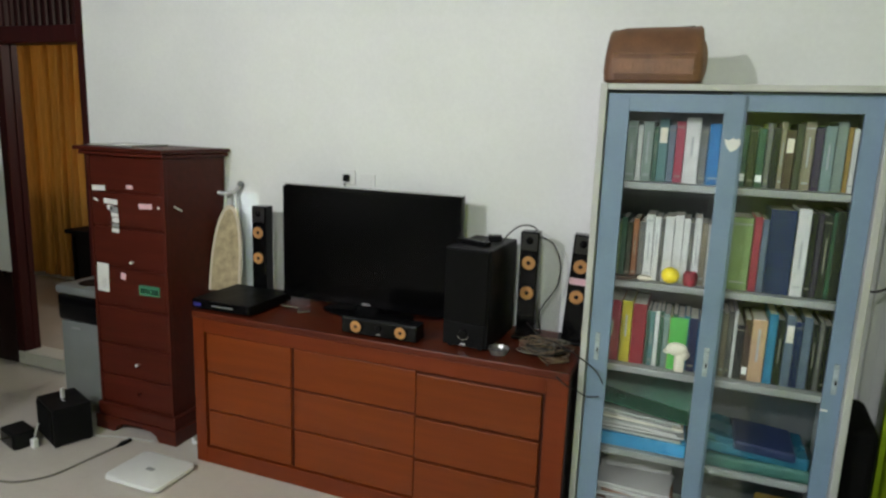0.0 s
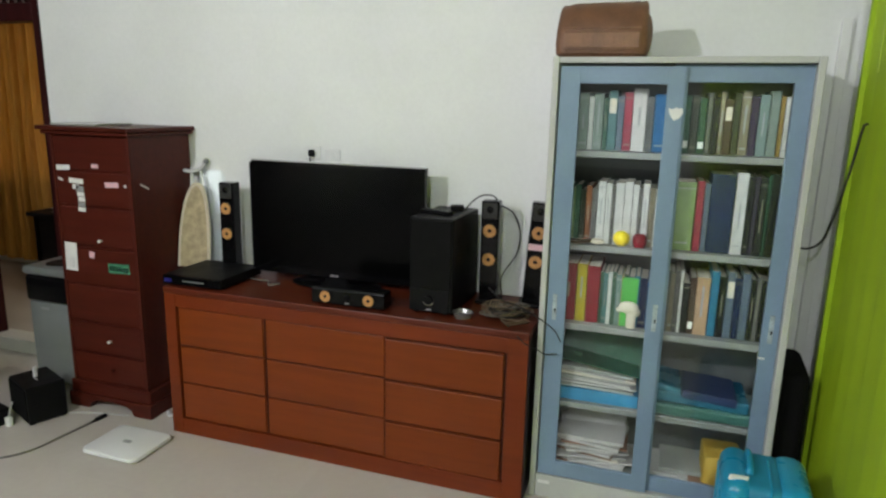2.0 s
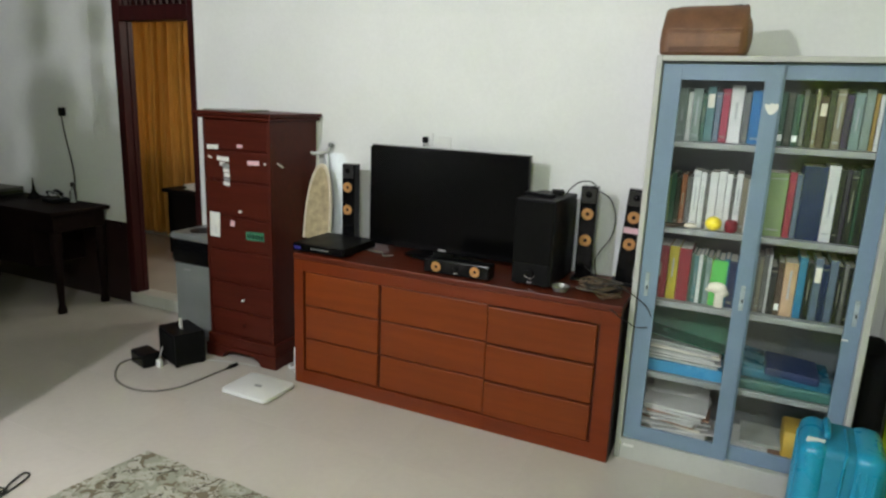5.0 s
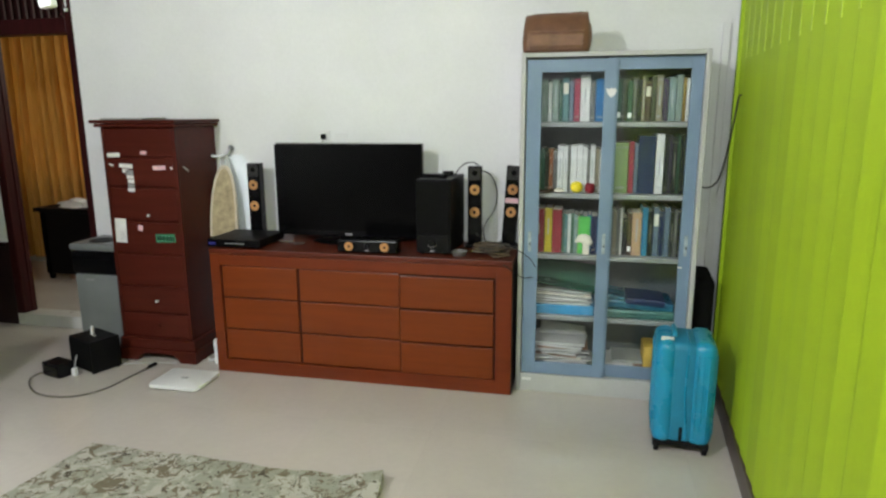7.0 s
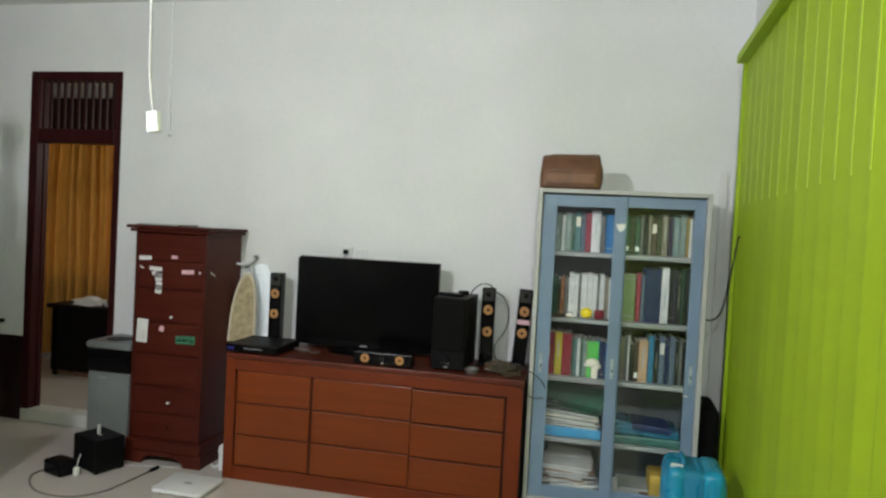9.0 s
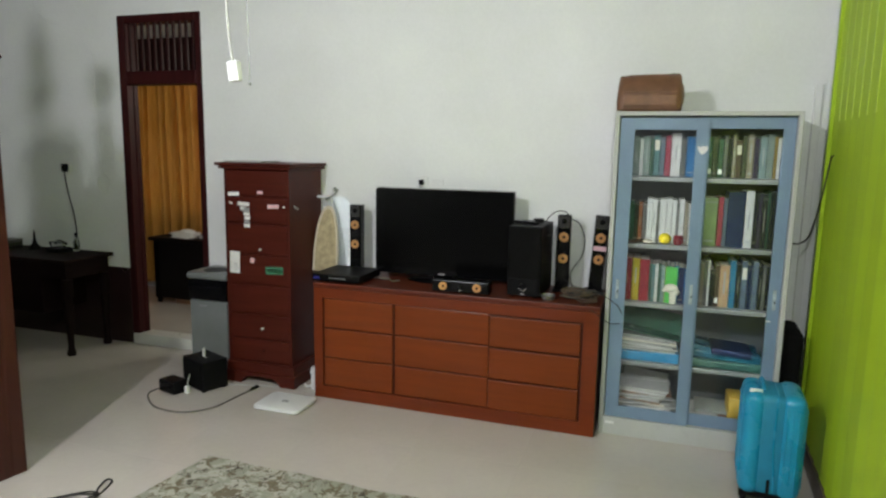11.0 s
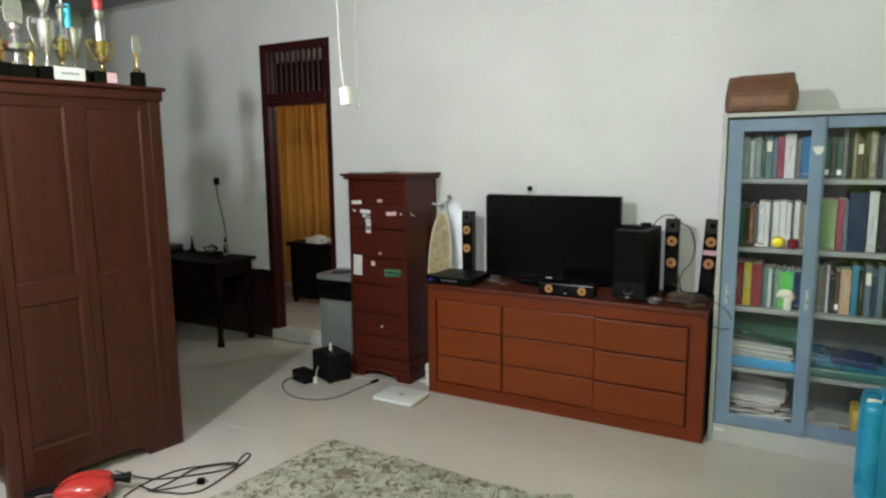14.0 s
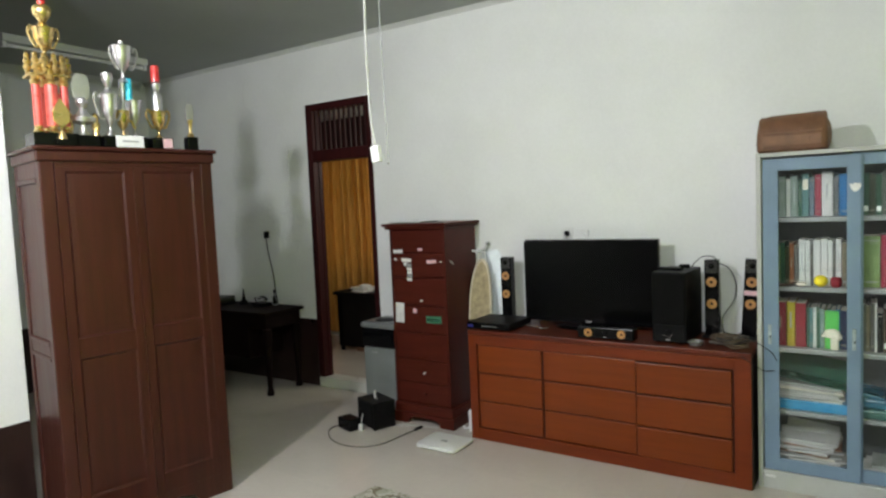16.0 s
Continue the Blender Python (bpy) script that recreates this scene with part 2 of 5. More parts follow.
# ---- mesh helpers ----
def link_mesh(name, bm, material, smooth=False):
    bmesh.ops.recalc_face_normals(bm, faces=bm.faces[:])
    me = bpy.data.meshes.new(name)
    bm.to_mesh(me)
    bm.free()
    me.materials.append(material)
    if smooth:
        me.polygons.foreach_set("use_smooth", [True] * len(me.polygons))
        me.set_sharp_from_angle(angle=radians(40))
    return new(name, me)


def part(name, bm, material, parent, label="", smooth=False):
    ob = link_mesh(name, bm, material, smooth)
    ob.parent = parent
    if label:
        tagged(ob, label)
    return ob


def thing(name, label, category, place=(0, 0, 0), rz=0, group="", rx=0, ry=0):
    ob = new(name)
    ob.empty_display_size = 0.1
    ob.matrix_basis = pose(*place, rx, ry, rz)
    return tagged(ob, label, category, group)


def structure(name, bm, material, label, category, smooth=False):
    return tagged(link_mesh(name, bm, material, smooth), label, category, "", "structure")


def box(x0, x1, y0, y1, z0, z1, bev=0.0, seg=2, bm=None):
    own = bmesh.new()
    bmesh.ops.create_cube(own, size=1)
    for v in own.verts:
        v.co = ((x0 + x1) / 2 + v.co.x * (x1 - x0), (y0 + y1) / 2 + v.co.y * (y1 - y0), (z0 + z1) / 2 + v.co.z * (z1 - z0))
    if bev:
        bmesh.ops.bevel(own, geom=own.edges[:], offset=bev, segments=seg, affect="EDGES", profile=0.5)
    return own if bm is None else join(bm, own)


def join(bm, other):
    me = bpy.data.meshes.new("joined")
    other.to_mesh(me)
    other.free()
    bm.from_mesh(me)
    bpy.data.meshes.remove(me)
    return bm


def boxes(rows, bev=0.0):
    bm = bmesh.new()
    for r in rows:
        box(*r, bev=bev, seg=1, bm=bm)
    return bm


def lathe(profile, seg=24, place=(0, 0, 0)):
    """A turned form from (radius, height) rows."""
    bm = bmesh.new()
    rings = []
    for r, z in profile:
        rings.append([bm.verts.new((place[0] + r * math.cos(a), place[1] + r * math.sin(a), place[2] + z))
                      for a in (2 * math.pi * i / seg for i in range(seg))])
    for a, b in zip(rings, rings[1:]):
        for i in range(seg):
            bm.faces.new((a[i], a[(i + 1) % seg], b[(i + 1) % seg], b[i]))
    bm.faces.new(rings[0][::-1])
    bm.faces.new(rings[-1])
    return bm


def smooth_path(pts, steps=6):
    pts = [Vector(p) for p in pts]
    ext = [pts[0] * 2 - pts[1], *pts, pts[-1] * 2 - pts[-2]]
    out = []
    for i in range(1, len(ext) - 2):
        p0, p1, p2, p3 = ext[i - 1:i + 3]
        for k in range(steps):
            t = k / steps
            out.append(0.5 * (2 * p1 + (p2 - p0) * t + (2 * p0 - 5 * p1 + 4 * p2 - p3) * t * t + (3 * p1 - p0 - 3 * p2 + p3) * t ** 3))
    return out + [pts[-1]]


def tube(pts, r, seg=8, steps=6, bm=None):
    """A round cord along a smooth path."""
    path = smooth_path(pts, steps) if steps else [Vector(p) for p in pts]
    own = bmesh.new() if bm is None else bm
    rings, side = [], None
    for i, p in enumerate(path):
        d = (path[min(i + 1, len(path) - 1)] - path[max(i - 1, 0)]).normalized()
        ref = side if side is not None else (Vector((0, 0, 1)) if abs(d.z) < 0.9 else Vector((1, 0, 0)))
        side = (ref - d * ref.dot(d)).normalized()
        up = d.cross(side)
        rings.append([own.verts.new(p + (side * math.cos(a) + up * math.sin(a)) * r) for a in (2 * math.pi * k / seg for k in range(seg))])
    for a, b in zip(rings, rings[1:]):
        for k in range(seg):
            own.faces.new((a[k], a[(k + 1) % seg], b[(k + 1) % seg], b[k]))
    own.faces.new(rings[0][::-1])
    own.faces.new(rings[-1])
    return own


def ball(place, rx, ry=None, rz=None, seg=20):
    bm = bmesh.new()
    bmesh.ops.create_uvsphere(bm, u_segments=seg, v_segments=seg // 2 + 2, radius=1)
    for v in bm.verts:
        v.co = (place[0] + v.co.x * rx, place[1] + v.co.y * (ry or rx), place[2] + v.co.z * (rz or rx))
    return bm


def prism(outline, y0, y1, bev=0.0, axis="y"):
    """An outline in x and z drawn out along y (or in y and z along x)."""
    bm = bmesh.new()
    put = (lambda a, d, b: (a, d, b)) if axis == "y" else (lambda a, d, b: (d, a, b))
    f = [bm.verts.new(put(a, y0, b)) for a, b in outline]
    g = [bm.verts.new(put(a, y1, b)) for a, b in outline]
    bm.faces.new(f), bm.faces.new(g[::-1])
    for i in range(len(f)):
        j = (i + 1) % len(f)
        bm.faces.new((f[i], g[i], g[j], f[j]))
    if bev:
        bmesh.ops.bevel(bm, geom=bm.edges[:], offset=bev, segments=2, affect="EDGES")
    return bm


def moved(bm, m):
    bm.transform(m)
    return bm

# ---- structure ----
WALL_Y, CEIL_Z, WEST, EAST = 2.94, 3.13, -6.3, 1.10
DOOR_L, DOOR_R, DOOR_T = -3.836, -3.066, 2.603

structure("floor", box(WEST - 0.2, 2.0, -7.3, 4.7, -0.12, -0.006), M_GROUT, "floor bed under pale polished tiles", "floor")
structure("ceiling", box(WEST - 0.2, 2.0, -7.3, 4.7, CEIL_Z, CEIL_Z + 0.1), M_CEIL, "plain ceiling with its shade put into a grey colour", "ceiling")
structure("wall_north", boxes([(WEST, DOOR_L, WALL_Y, 3.05, 0, CEIL_Z), (DOOR_R, 1.6, WALL_Y, 3.05, 0, CEIL_Z),
                               (DOOR_L, DOOR_R, WALL_Y, 3.05, DOOR_T, CEIL_Z)]), M_WALL, "unseen white wall closing the room, set far back behind the furniture", "wall")
structure("wall_west", box(WEST - 0.15, WEST, -7.0, 4.65, 0, CEIL_Z), M_WALL, "unseen white wall closing the room, set far back in shade", "wall")
# Unseen closing wall, placed far back to dim reflections in the glass.
structure("wall_south", box(WEST, 1.6, -7.15, -7.0, 0, CEIL_Z), M_WALL, "unseen white wall closing the room, set far back", "wall")


def east_x(y):
    """The east side runs a little askew."""
    return 1.06 - 0.06 * (2.53 - y)


def askew(a, b, y0, y1, z0, z1):
    """A slab between the offsets a and b from the askew east line."""
    bm = bmesh.new()
    vs = [bm.verts.new((east_x(y) + o, y, z)) for z in (z0, z1) for y, o in ((y0, a), (y0, b), (y1, b), (y1, a))]
    for f in ((0, 1, 2, 3), (4, 5, 6, 7), (0, 1, 5, 4), (1, 2, 6, 5), (2, 3, 7, 6), (3, 0, 4, 7)):
        bm.faces.new([vs[i] for i in f])
    return bm


structure("wall_east", askew(0.055, 0.2, -7.1, 3.0, 0, CEIL_Z), M_WALL, "unseen white wall closing the room, set far back behind the green blind", "wall")
structure("wall_partition", box(-3.44, -3.32, -7.0, 0.225, 0, CEIL_Z), M_WALL, "white painted partition wall beside the wardrobe", "wall")
DADO = 0.63
structure("dado_north", boxes([(WEST, DOOR_L - 0.002, WALL_Y - 0.006, WALL_Y + 0.001, 0, DADO),
                               (DOOR_R + 0.002, -2.6, WALL_Y - 0.006, WALL_Y + 0.001, 0, DADO)]), M_DADO, "dark brown painted band along the wall foot", "dado")
structure("dado_partition", box(-3.322, -3.314, -7.0, 0.225, 0, 0.58), M_DADO, "dark brown painted band along the wall foot", "dado")
# Unseen band added to darken what the cabinet glass reflects.
structure("unseen_dado_south", box(-3.3, 1.5, -7.0, -6.992, 0, DADO), M_DADO, "dark brown painted band along the wall foot", "dado")
structure("dado_west", box(WEST, WEST + 0.006, -3.6, 2.93, 0, DADO), M_DADO, "dark brown painted band along the wall foot", "dado")


def cornice(name, bm):
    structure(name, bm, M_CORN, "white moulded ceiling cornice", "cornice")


prof = [(0, 0), (0, -0.075), (0.012, -0.075), (0.022, -0.055), (0.05, -0.03), (0.065, -0.012), (0.075, 0)]
cornice("cornice_north", moved(prism([(-a * 0.45, b * 0.45) for a, b in prof], WEST, 1.02, axis="x"), Matrix.Translation((0, WALL_Y, CEIL_Z))))
cornice("cornice_west", moved(prism(prof, -3.6, 2.865), Matrix.Translation((WEST, 0, CEIL_Z))))
structure("threshold", box(DOOR_L + 0.001, DOOR_R - 0.001, WALL_Y - 0.008, 3.07, -0.05, 0.088, 0.004), M_SILL, "pale stone door sill", "sill")

# the next room, a step higher
STEP = 0.08
structure("floor_next_room", box(WEST, -1.75, 3.0705, 4.5, 0.0, STEP), M_TILE, "pale polished floor of the next room", "floor")
# The opening is assumed, so that sky light brightens the curtain from behind.
structure("wall_next_room_north", boxes([(WEST, -5.9, 4.5, 4.65, 0, CEIL_Z), (-3.3, -1.6, 4.5, 4.65, 0, CEIL_Z),
                                         (-5.9, -3.3, 4.5, 4.65, 0, 0.9), (-5.9, -3.3, 4.5, 4.65, 2.35, CEIL_Z)]),
          M_WALL, "white wall of the next room with an assumed window opening", "wall")
structure("wall_next_room_east", box(-1.75, -1.6, 3.05, 4.5, 0, CEIL_Z), M_WALL, "white wall of the next room", "wall")


def door_frame():
    d = tagged(thing("door_1", "dark red-brown wooden doorway with louvred transom, no leaf shut", "door"), kind="structure")
    y0, y1 = WALL_Y - 0.006, 3.048
    part("jamb", box(DOOR_L, DOOR_L + 0.068, y0, y1, 0, DOOR_T, 0.006), M_DOOR, d)
    part("jamb", box(DOOR_R - 0.052, DOOR_R, y0, y1, 0, DOOR_T, 0.006), M_DOOR, d)
    part("head", box(DOOR_L + 0.068, DOOR_R - 0.052, y0 + 0.002, y1, DOOR_T - 0.06, DOOR_T, 0.006), M_DOOR, d)
    part("transom_rail", box(DOOR_L + 0.068, DOOR_R - 0.052, y0 + 0.002, y1, 2.085, 2.185, 0.006), M_DOOR, d)
    for i in range(11):
        x = DOOR_L + 0.098 + i * 0.0587
        bm = box(-0.010, 0.010, -0.010, 0.010, 2.18, DOOR_T - 0.055, 0.003)
        part("louvre", moved(bm, pose(x, WALL_Y + 0.02, 0, 0, 0, 6)), M_SLAT, d)
    part("stop_bead", box(DOOR_L + 0.068, DOOR_L + 0.076, WALL_Y + 0.06, WALL_Y + 0.10, 0.03, 2.09), M_DOOR, d)
    part("stop_bead", box(DOOR_R - 0.060, DOOR_R - 0.052, WALL_Y + 0.06, WALL_Y + 0.10, 0.03, 2.09), M_DOOR, d)


door_frame()


def curtain(x0, x1, y, z0, z1):
    """Hanging cloth with uneven folds."""
    c = thing("curtain", "orange-brown cloth curtain in loose folds at a window", "curtain")
    bm = bmesh.new()
    nx, nz = 360, 14
    grid = []
    for j in range(nz + 1):
        z = z1 + (z0 - z1) * j / nz
        row = []
        for i in range(nx + 1):
            u = i / nx
            phase = u * 66 + 1.6 * math.sin(u * 13) + 0.12 * j / nz
            # broad round folds with sharp creases between them
            sway = 0.105 * (1 - abs(math.sin(phase))) ** 1.4 * (0.8 + 0.35 * math.sin(u * 37)) + 0.014 * math.sin(u * 263 + 2) - 0.03
            row.append(bm.verts.new((x0 + (x1 - x0) * u + 0.012 * math.sin(j * 0.4 + u * 20), y + sway * (0.75 + 0.35 * j / nz), z)))
        grid.append(row)
    for a, b in zip(grid, grid[1:]):
        for i in range(nx):
            bm.faces.new((a[i], a[i + 1], b[i + 1], b[i]))
    part("cloth", bm, M_CURTAIN, c, smooth=True)
    for x in (x0 + 0.1, x1 - 0.1):
        part("bracket", box(x - 0.01, x + 0.01, y, 4.501, z1 + 0.005, z1 + 0.025), M_STEEL, c)
    part("rod", tube([(x0 - 0.05, y, z1 + 0.015), (x1 + 0.05, y, z1 + 0.015)], 0.012, 10, 0), M_STEEL, c)
    part("pelmet", box(x0 - 0.06, x1 + 0.06, y - 0.115, y - 0.095, 2.30, 2.68, 0.004), M_SLAT, c, "dark wooden pelmet board")


curtain(-6.2, -3.0, 4.38, 0.16, 2.45)


def window_next():
    # Unseen window, added to fill the opening that lights the curtain.
    w = tagged(thing("assumed_window_1", "unseen window added behind the curtain to let in sky light", "window"), kind="structure")
    x0, x1, z0, z1 = -5.9, -3.3, 0.9, 2.35
    for r in ((x0, x0 + 0.06, z0, z1), (x1 - 0.06, x1, z0, z1), (x0 + 0.06, x1 - 0.06, z0, z0 + 0.06), (x0 + 0.06, x1 - 0.06, z1 - 0.06, z1), (-4.63, -4.57, z0 + 0.06, z1 - 0.06)):
        part("window_frame", box(r[0], r[1], 4.52, 4.58, r[2], r[3], 0.004), M_DOOR, w)
    for a, b in ((x0 + 0.06, -4.63), (-4.57, x1 - 0.06)):
        p = part("pane", box(a, b, 4.548, 4.552, z0 + 0.06, z1 - 0.06), M_GLASS, w)
        p.visible_shadow = False


window_next()


def black_table():
    t = thing("side_table", "black table with papers on it in the next room", "table", (-3.75, 4.10, STEP))
    part("tabletop", box(-0.75, 0.75, -0.24, 0.16, 0.62, 0.655, 0.004), M_TABLE, t)
    # Apron carried down and panels added as black stand-ins for shade below.
    part("apron", box(-0.72, 0.72, -0.20, -0.18, 0.05, 0.62), M_TABLE, t)
    part("back_panel", box(-0.72, 0.72, 0.12, 0.135, 0.04, 0.619), M_TABLE, t)
    part("side_panel", box(-0.735, -0.717, -0.16, 0.119, 0.08, 0.619), M_TABLE, t)
    for x in (-0.70, 0.66):
        for y in (-0.2, 0.10):
            part("leg", box(x, x + 0.04, y, y + 0.03, 0, 0.62, 0.003), M_TABLE, t)
    c = thing("carton", "brown carton box on the floor under the black table", "box", (-4.05, 3.98, STEP))
    part("body", box(-0.2, 0.2, -0.06, 0.12, 0, 0.12, 0.004), M_BOX, c)
    part("flap", box(-0.2, 0.2, -0.06, 0.03, 0.12, 0.124), M_BOX, c)


black_table()


def paper_heap(x, y, z, name, label, n, w, d, seed, mats, thick=0.004, spread=0.03, rz=0):
    """Loose sheets or folders lying on one another."""
    r = random.Random(seed)
    h = thing(name, label, "papers", (x, y, z), rz)
    zz = 0
    for i in range(n):
        t = thick * r.uniform(0.7, 1.5)
        bm = box(-w / 2 * r.uniform(0.8, 1), w / 2 * r.uniform(0.8, 1), -d / 2, d / 2 * r.uniform(0.8, 1), zz, zz + t, 0)
        part("sheet", moved(bm, pose(r.uniform(-spread, spread), r.uniform(-spread, spread), 0, 0, 0, r.uniform(-14, 14))), mats[i % len(mats)], h)
        zz += t
    return h


heap = paper_heap(-4.17, 4.00, 0.736, "paper_heap", "crumpled white papers on the black table", 5, 0.26, 0.14, 3, [M_PAPER, M_WHITE], 0.008)
part("crumpled_sheet", ball((0.03, 0, 0.05), 0.09, 0.05, 0.03, 12), M_PAPER, heap, smooth=True)
paper_heap(-3.86, 4.01, 0.736, "notebook_heap", "pale notebooks stacked on the black table", 3, 0.18, 0.12, 4, [M_GREYTX, M_PAPER], 0.012)


# ---- green partition on the east side ----
def green_partition():
    g = thing("vertical_blind", "lime green vertical blind with broad cloth slats", "blind")
    y, w = 2.70, 0.150
    while y > -2.3:
        bm = bmesh.new()
        # one slat: its leading edge stands a little proud and overlaps the next
        outline = [(-0.008, -0.0040), (0.004, -0.0048), (0.04, -0.0028), (w * 0.6, -0.0004), (w, 0.0003), (w, 0.0028), (w * 0.6, 0.0024), (0.04, 0.0004), (0.004, -0.0022), (-0.008, -0.0018)]
        lo, hi = [], []
        for a, b in outline:
            x = east_x(y - a) - 0.008 + b
            lo.append(bm.verts.new((x, y - a, 0.112)))
            hi.append(bm.verts.new((x, y - a, 2.60)))
        bm.faces.new(lo), bm.faces.new(hi[::-1])
        for k in range(len(lo)):
            q = (k + 1) % len(lo)
            bm.faces.new((lo[k], lo[q], hi[q], hi[k]))
        slat = part("slat", bm, M_GREEN, g)
        # Strip added as a painted highlight on the slat's upper part.
        part("edge_highlight", askew(-0.0150, -0.0122, y - 0.007, y + 0.008, 1.80, 2.595), M_EDGELIGHT, slat, "pale strip painting the highlight along the slat edge")
        y -= w
    part("pelmet", askew(-0.065, 0.045, -2.38, 2.735, 2.602, 2.645), M_GREEN, g)
    part("end_board", askew(-0.03, 0.045, 2.705, 2.735, 0.112, 2.60), M_GREEN, g)


green_partition()


def tube_lamp():
    f = thing("tube_lamp", "white ceiling tube lamp, switched off", "lamp", (-5.20, 1.66, CEIL_Z - 0.001), 3)
    part("housing", box(-0.035, 0.035, -0.63, 0.63, -0.06, 0, 0.006), M_CORN, f)
    part("tube", tube([(0, -0.59, -0.085), (0, 0.59, -0.085)], 0.015, 12, 0), M_WHITE, f, smooth=True)
    for y in (-0.61, 0.61):
        part("end_holder", box(-0.018, 0.018, y - 0.014, y + 0.014, -0.105, -0.055, 0.003), M_WHITE, f)


tube_lamp()
structure("skirting_east", askew(-0.02, 0.05, -3.6, 2.93, -0.004, 0.109), M_SKIRT, "dark brown skirting under the green blind", "skirting")


# ---- sideboard and what stands on it ----
def sideboard():
    s = thing("sideboard", "red-brown wooden sideboard with nine drawers", "sideboard", (-1.86, 2.42, 0))
    w, d, h = 1.803, 0.50, 0.77
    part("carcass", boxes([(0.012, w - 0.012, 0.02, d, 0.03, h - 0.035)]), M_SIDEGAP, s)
    part("side_post", box(0, 0.062, 0, d, 0, h - 0.032, 0.0015), M_SIDE, s)
    part("side_post", box(w - 0.085, w, 0, d, 0, h - 0.032, 0.0015), M_SIDE, s)
    part("top_rail", box(0.0615, w - 0.0845, 0.0015, 0.03, 0.672, h - 0.0325, 0.001), M_SIDE, s)
    part("bottom_rail", box(0.0615, w - 0.0845, 0.0015, 0.03, 0.0, 0.082, 0.001), M_SIDE, s)
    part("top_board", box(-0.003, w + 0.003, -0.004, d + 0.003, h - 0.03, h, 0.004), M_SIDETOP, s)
    for x0, x1 in ((0.071, 0.547), (0.563, 1.166), (1.171, 1.703)):
        drop = 0.005 if x0 > 1 else 0.0
        for z0, z1 in ((0.089, 0.272), (0.281, 0.468), (0.477, 0.667)):
            part("drawer_front", box(x0, x1, 0.003 if x0 > 1 else 0.008, 0.028, z0 - drop, z1 - drop * 1.6, 0.004), M_DRAWER, s)
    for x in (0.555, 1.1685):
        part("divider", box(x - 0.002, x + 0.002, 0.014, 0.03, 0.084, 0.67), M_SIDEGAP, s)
    # Thin sheet added over the side post to paint its shade.
    part("end_panel", box(w - 0.002, w + 0.003, 0.006, d, 0.0, h - 0.034), M_SIDEEND, s, "near-black sheet painting the sideboard's unlit end")


sideboard()
TOP = 0.770


def television():
    t = thing("television", "flat black television switched off on a pedestal", "television", (-1.102, 2.748, TOP), 0.6)
    part("housing", box(-0.468, 0.468, 0.0, 0.045, 0.035, 0.608, 0.006), M_GLOSS, t)
    part("back_cover", box(-0.36, 0.36, 0.045, 0.085, 0.10, 0.48, 0.015), M_BLACK, t)
    part("screen", box(-0.447, 0.447, -0.0025, 0.004, 0.075, 0.590), M_SCREEN, t, "dark glossy screen")
    part("bezel_edge", box(-0.47, 0.47, -0.001, 0.02, 0.604, 0.610), M_STEEL, t, "thin grey upper edge")
    part("maker_mark", box(-0.022, 0.022, -0.003, 0.002, 0.046, 0.055), M_SILVER, t, "small silver maker mark")
    part("neck", box(-0.06, 0.06, 0.01, 0.05, 0.01, 0.08), M_GLOSS, t)
    bm = lathe([(0.0, 0.0), (1.0, 0.0), (1.0, 0.008), (0.9, 0.014), (0.0, 0.016)], 32)
    part("pedestal", moved(bm, Matrix.Translation((0, 0.02, 0)) @ Matrix.Diagonal((0.24, 0.11, 1, 1))), M_GLOSS, t, smooth=True)
    part("corner_tag", box(-0.468, -0.452, -0.004, 0.0, 0.596, 0.607), M_WHITE, t)


television()


def cone(parent, x, y, z, r):
    """A driver: dished yellow cone, dark dust cap and ring."""
    ring = lathe([(r * 1.08, 0), (r * 1.08, 0.004), (r * 0.97, 0.006), (r * 0.93, 0.002)], 24)
    dish = lathe([(r * 0.95, 0.004), (r * 0.6, 0.0), (r * 0.3, -0.004), (0.001, -0.004)], 24)
    cap = lathe([(r * 0.42, -0.004), (r * 0.39, 0.002), (r * 0.2, 0.006), (0.001, 0.007)], 16)
    turn = Matrix.Translation((x, y, z)) @ pose(0, 0, 0, 90, 0, 0)
    driver = part("driver", moved(ring, turn), M_BLACK, parent, smooth=True)
    part("cone", moved(dish, turn), M_CONE, driver, "yellow woven cone", smooth=True)
    part("dust_cap", moved(cap, turn), M_BLACK, driver, smooth=True)


def tower_speaker(x, y, z, rz, ry, label, strip=False):
    s = thing("tower_speaker", label, "loudspeaker", (x, y, z), rz, "tower speakers on the sideboard", 0, ry)
    part("housing", box(-0.041, 0.041, 0, 0.07, 0.012, 0.475, 0.006), M_GLOSS, s)
    part("base", box(-0.055, 0.055, -0.02, 0.10, 0, 0.014, 0.004), M_BLACK, s)
    part("tweeter_plate", box(-0.034, 0.034, -0.004, 0.002, 0.395, 0.468, 0.003), M_PLATE, s)
    tw = lathe([(0.017, 0), (0.014, 0.004), (0.006, 0.008), (0.001, 0.009)], 16)
    part("tweeter", moved(tw, Matrix.Translation((0, -0.003, 0.437)) @ pose(0, 0, 0, 90)), M_GLOSS, s, smooth=True)
    cone(s, 0, -0.003, 0.341, 0.031)
    cone(s, 0, -0.003, 0.209, 0.031)
    if strip:
        part("label_strip", box(-0.038, 0.038, -0.004, 0.0, 0.262, 0.290), M_PINK, s, "pink paper label")
    return s


tower_speaker(-1.728, 2.76, TOP + 0.002, 3, 0, "slim glossy black tower speaker with yellow cones")
tower_speaker(-0.318, 2.745, TOP + 0.002, 4, 0, "slim glossy black tower speaker with yellow cones")
tower_speaker(-0.120, 2.76, TOP + 0.006, 8, 3.5, "leaning black tower speaker with a pink paper label", True)


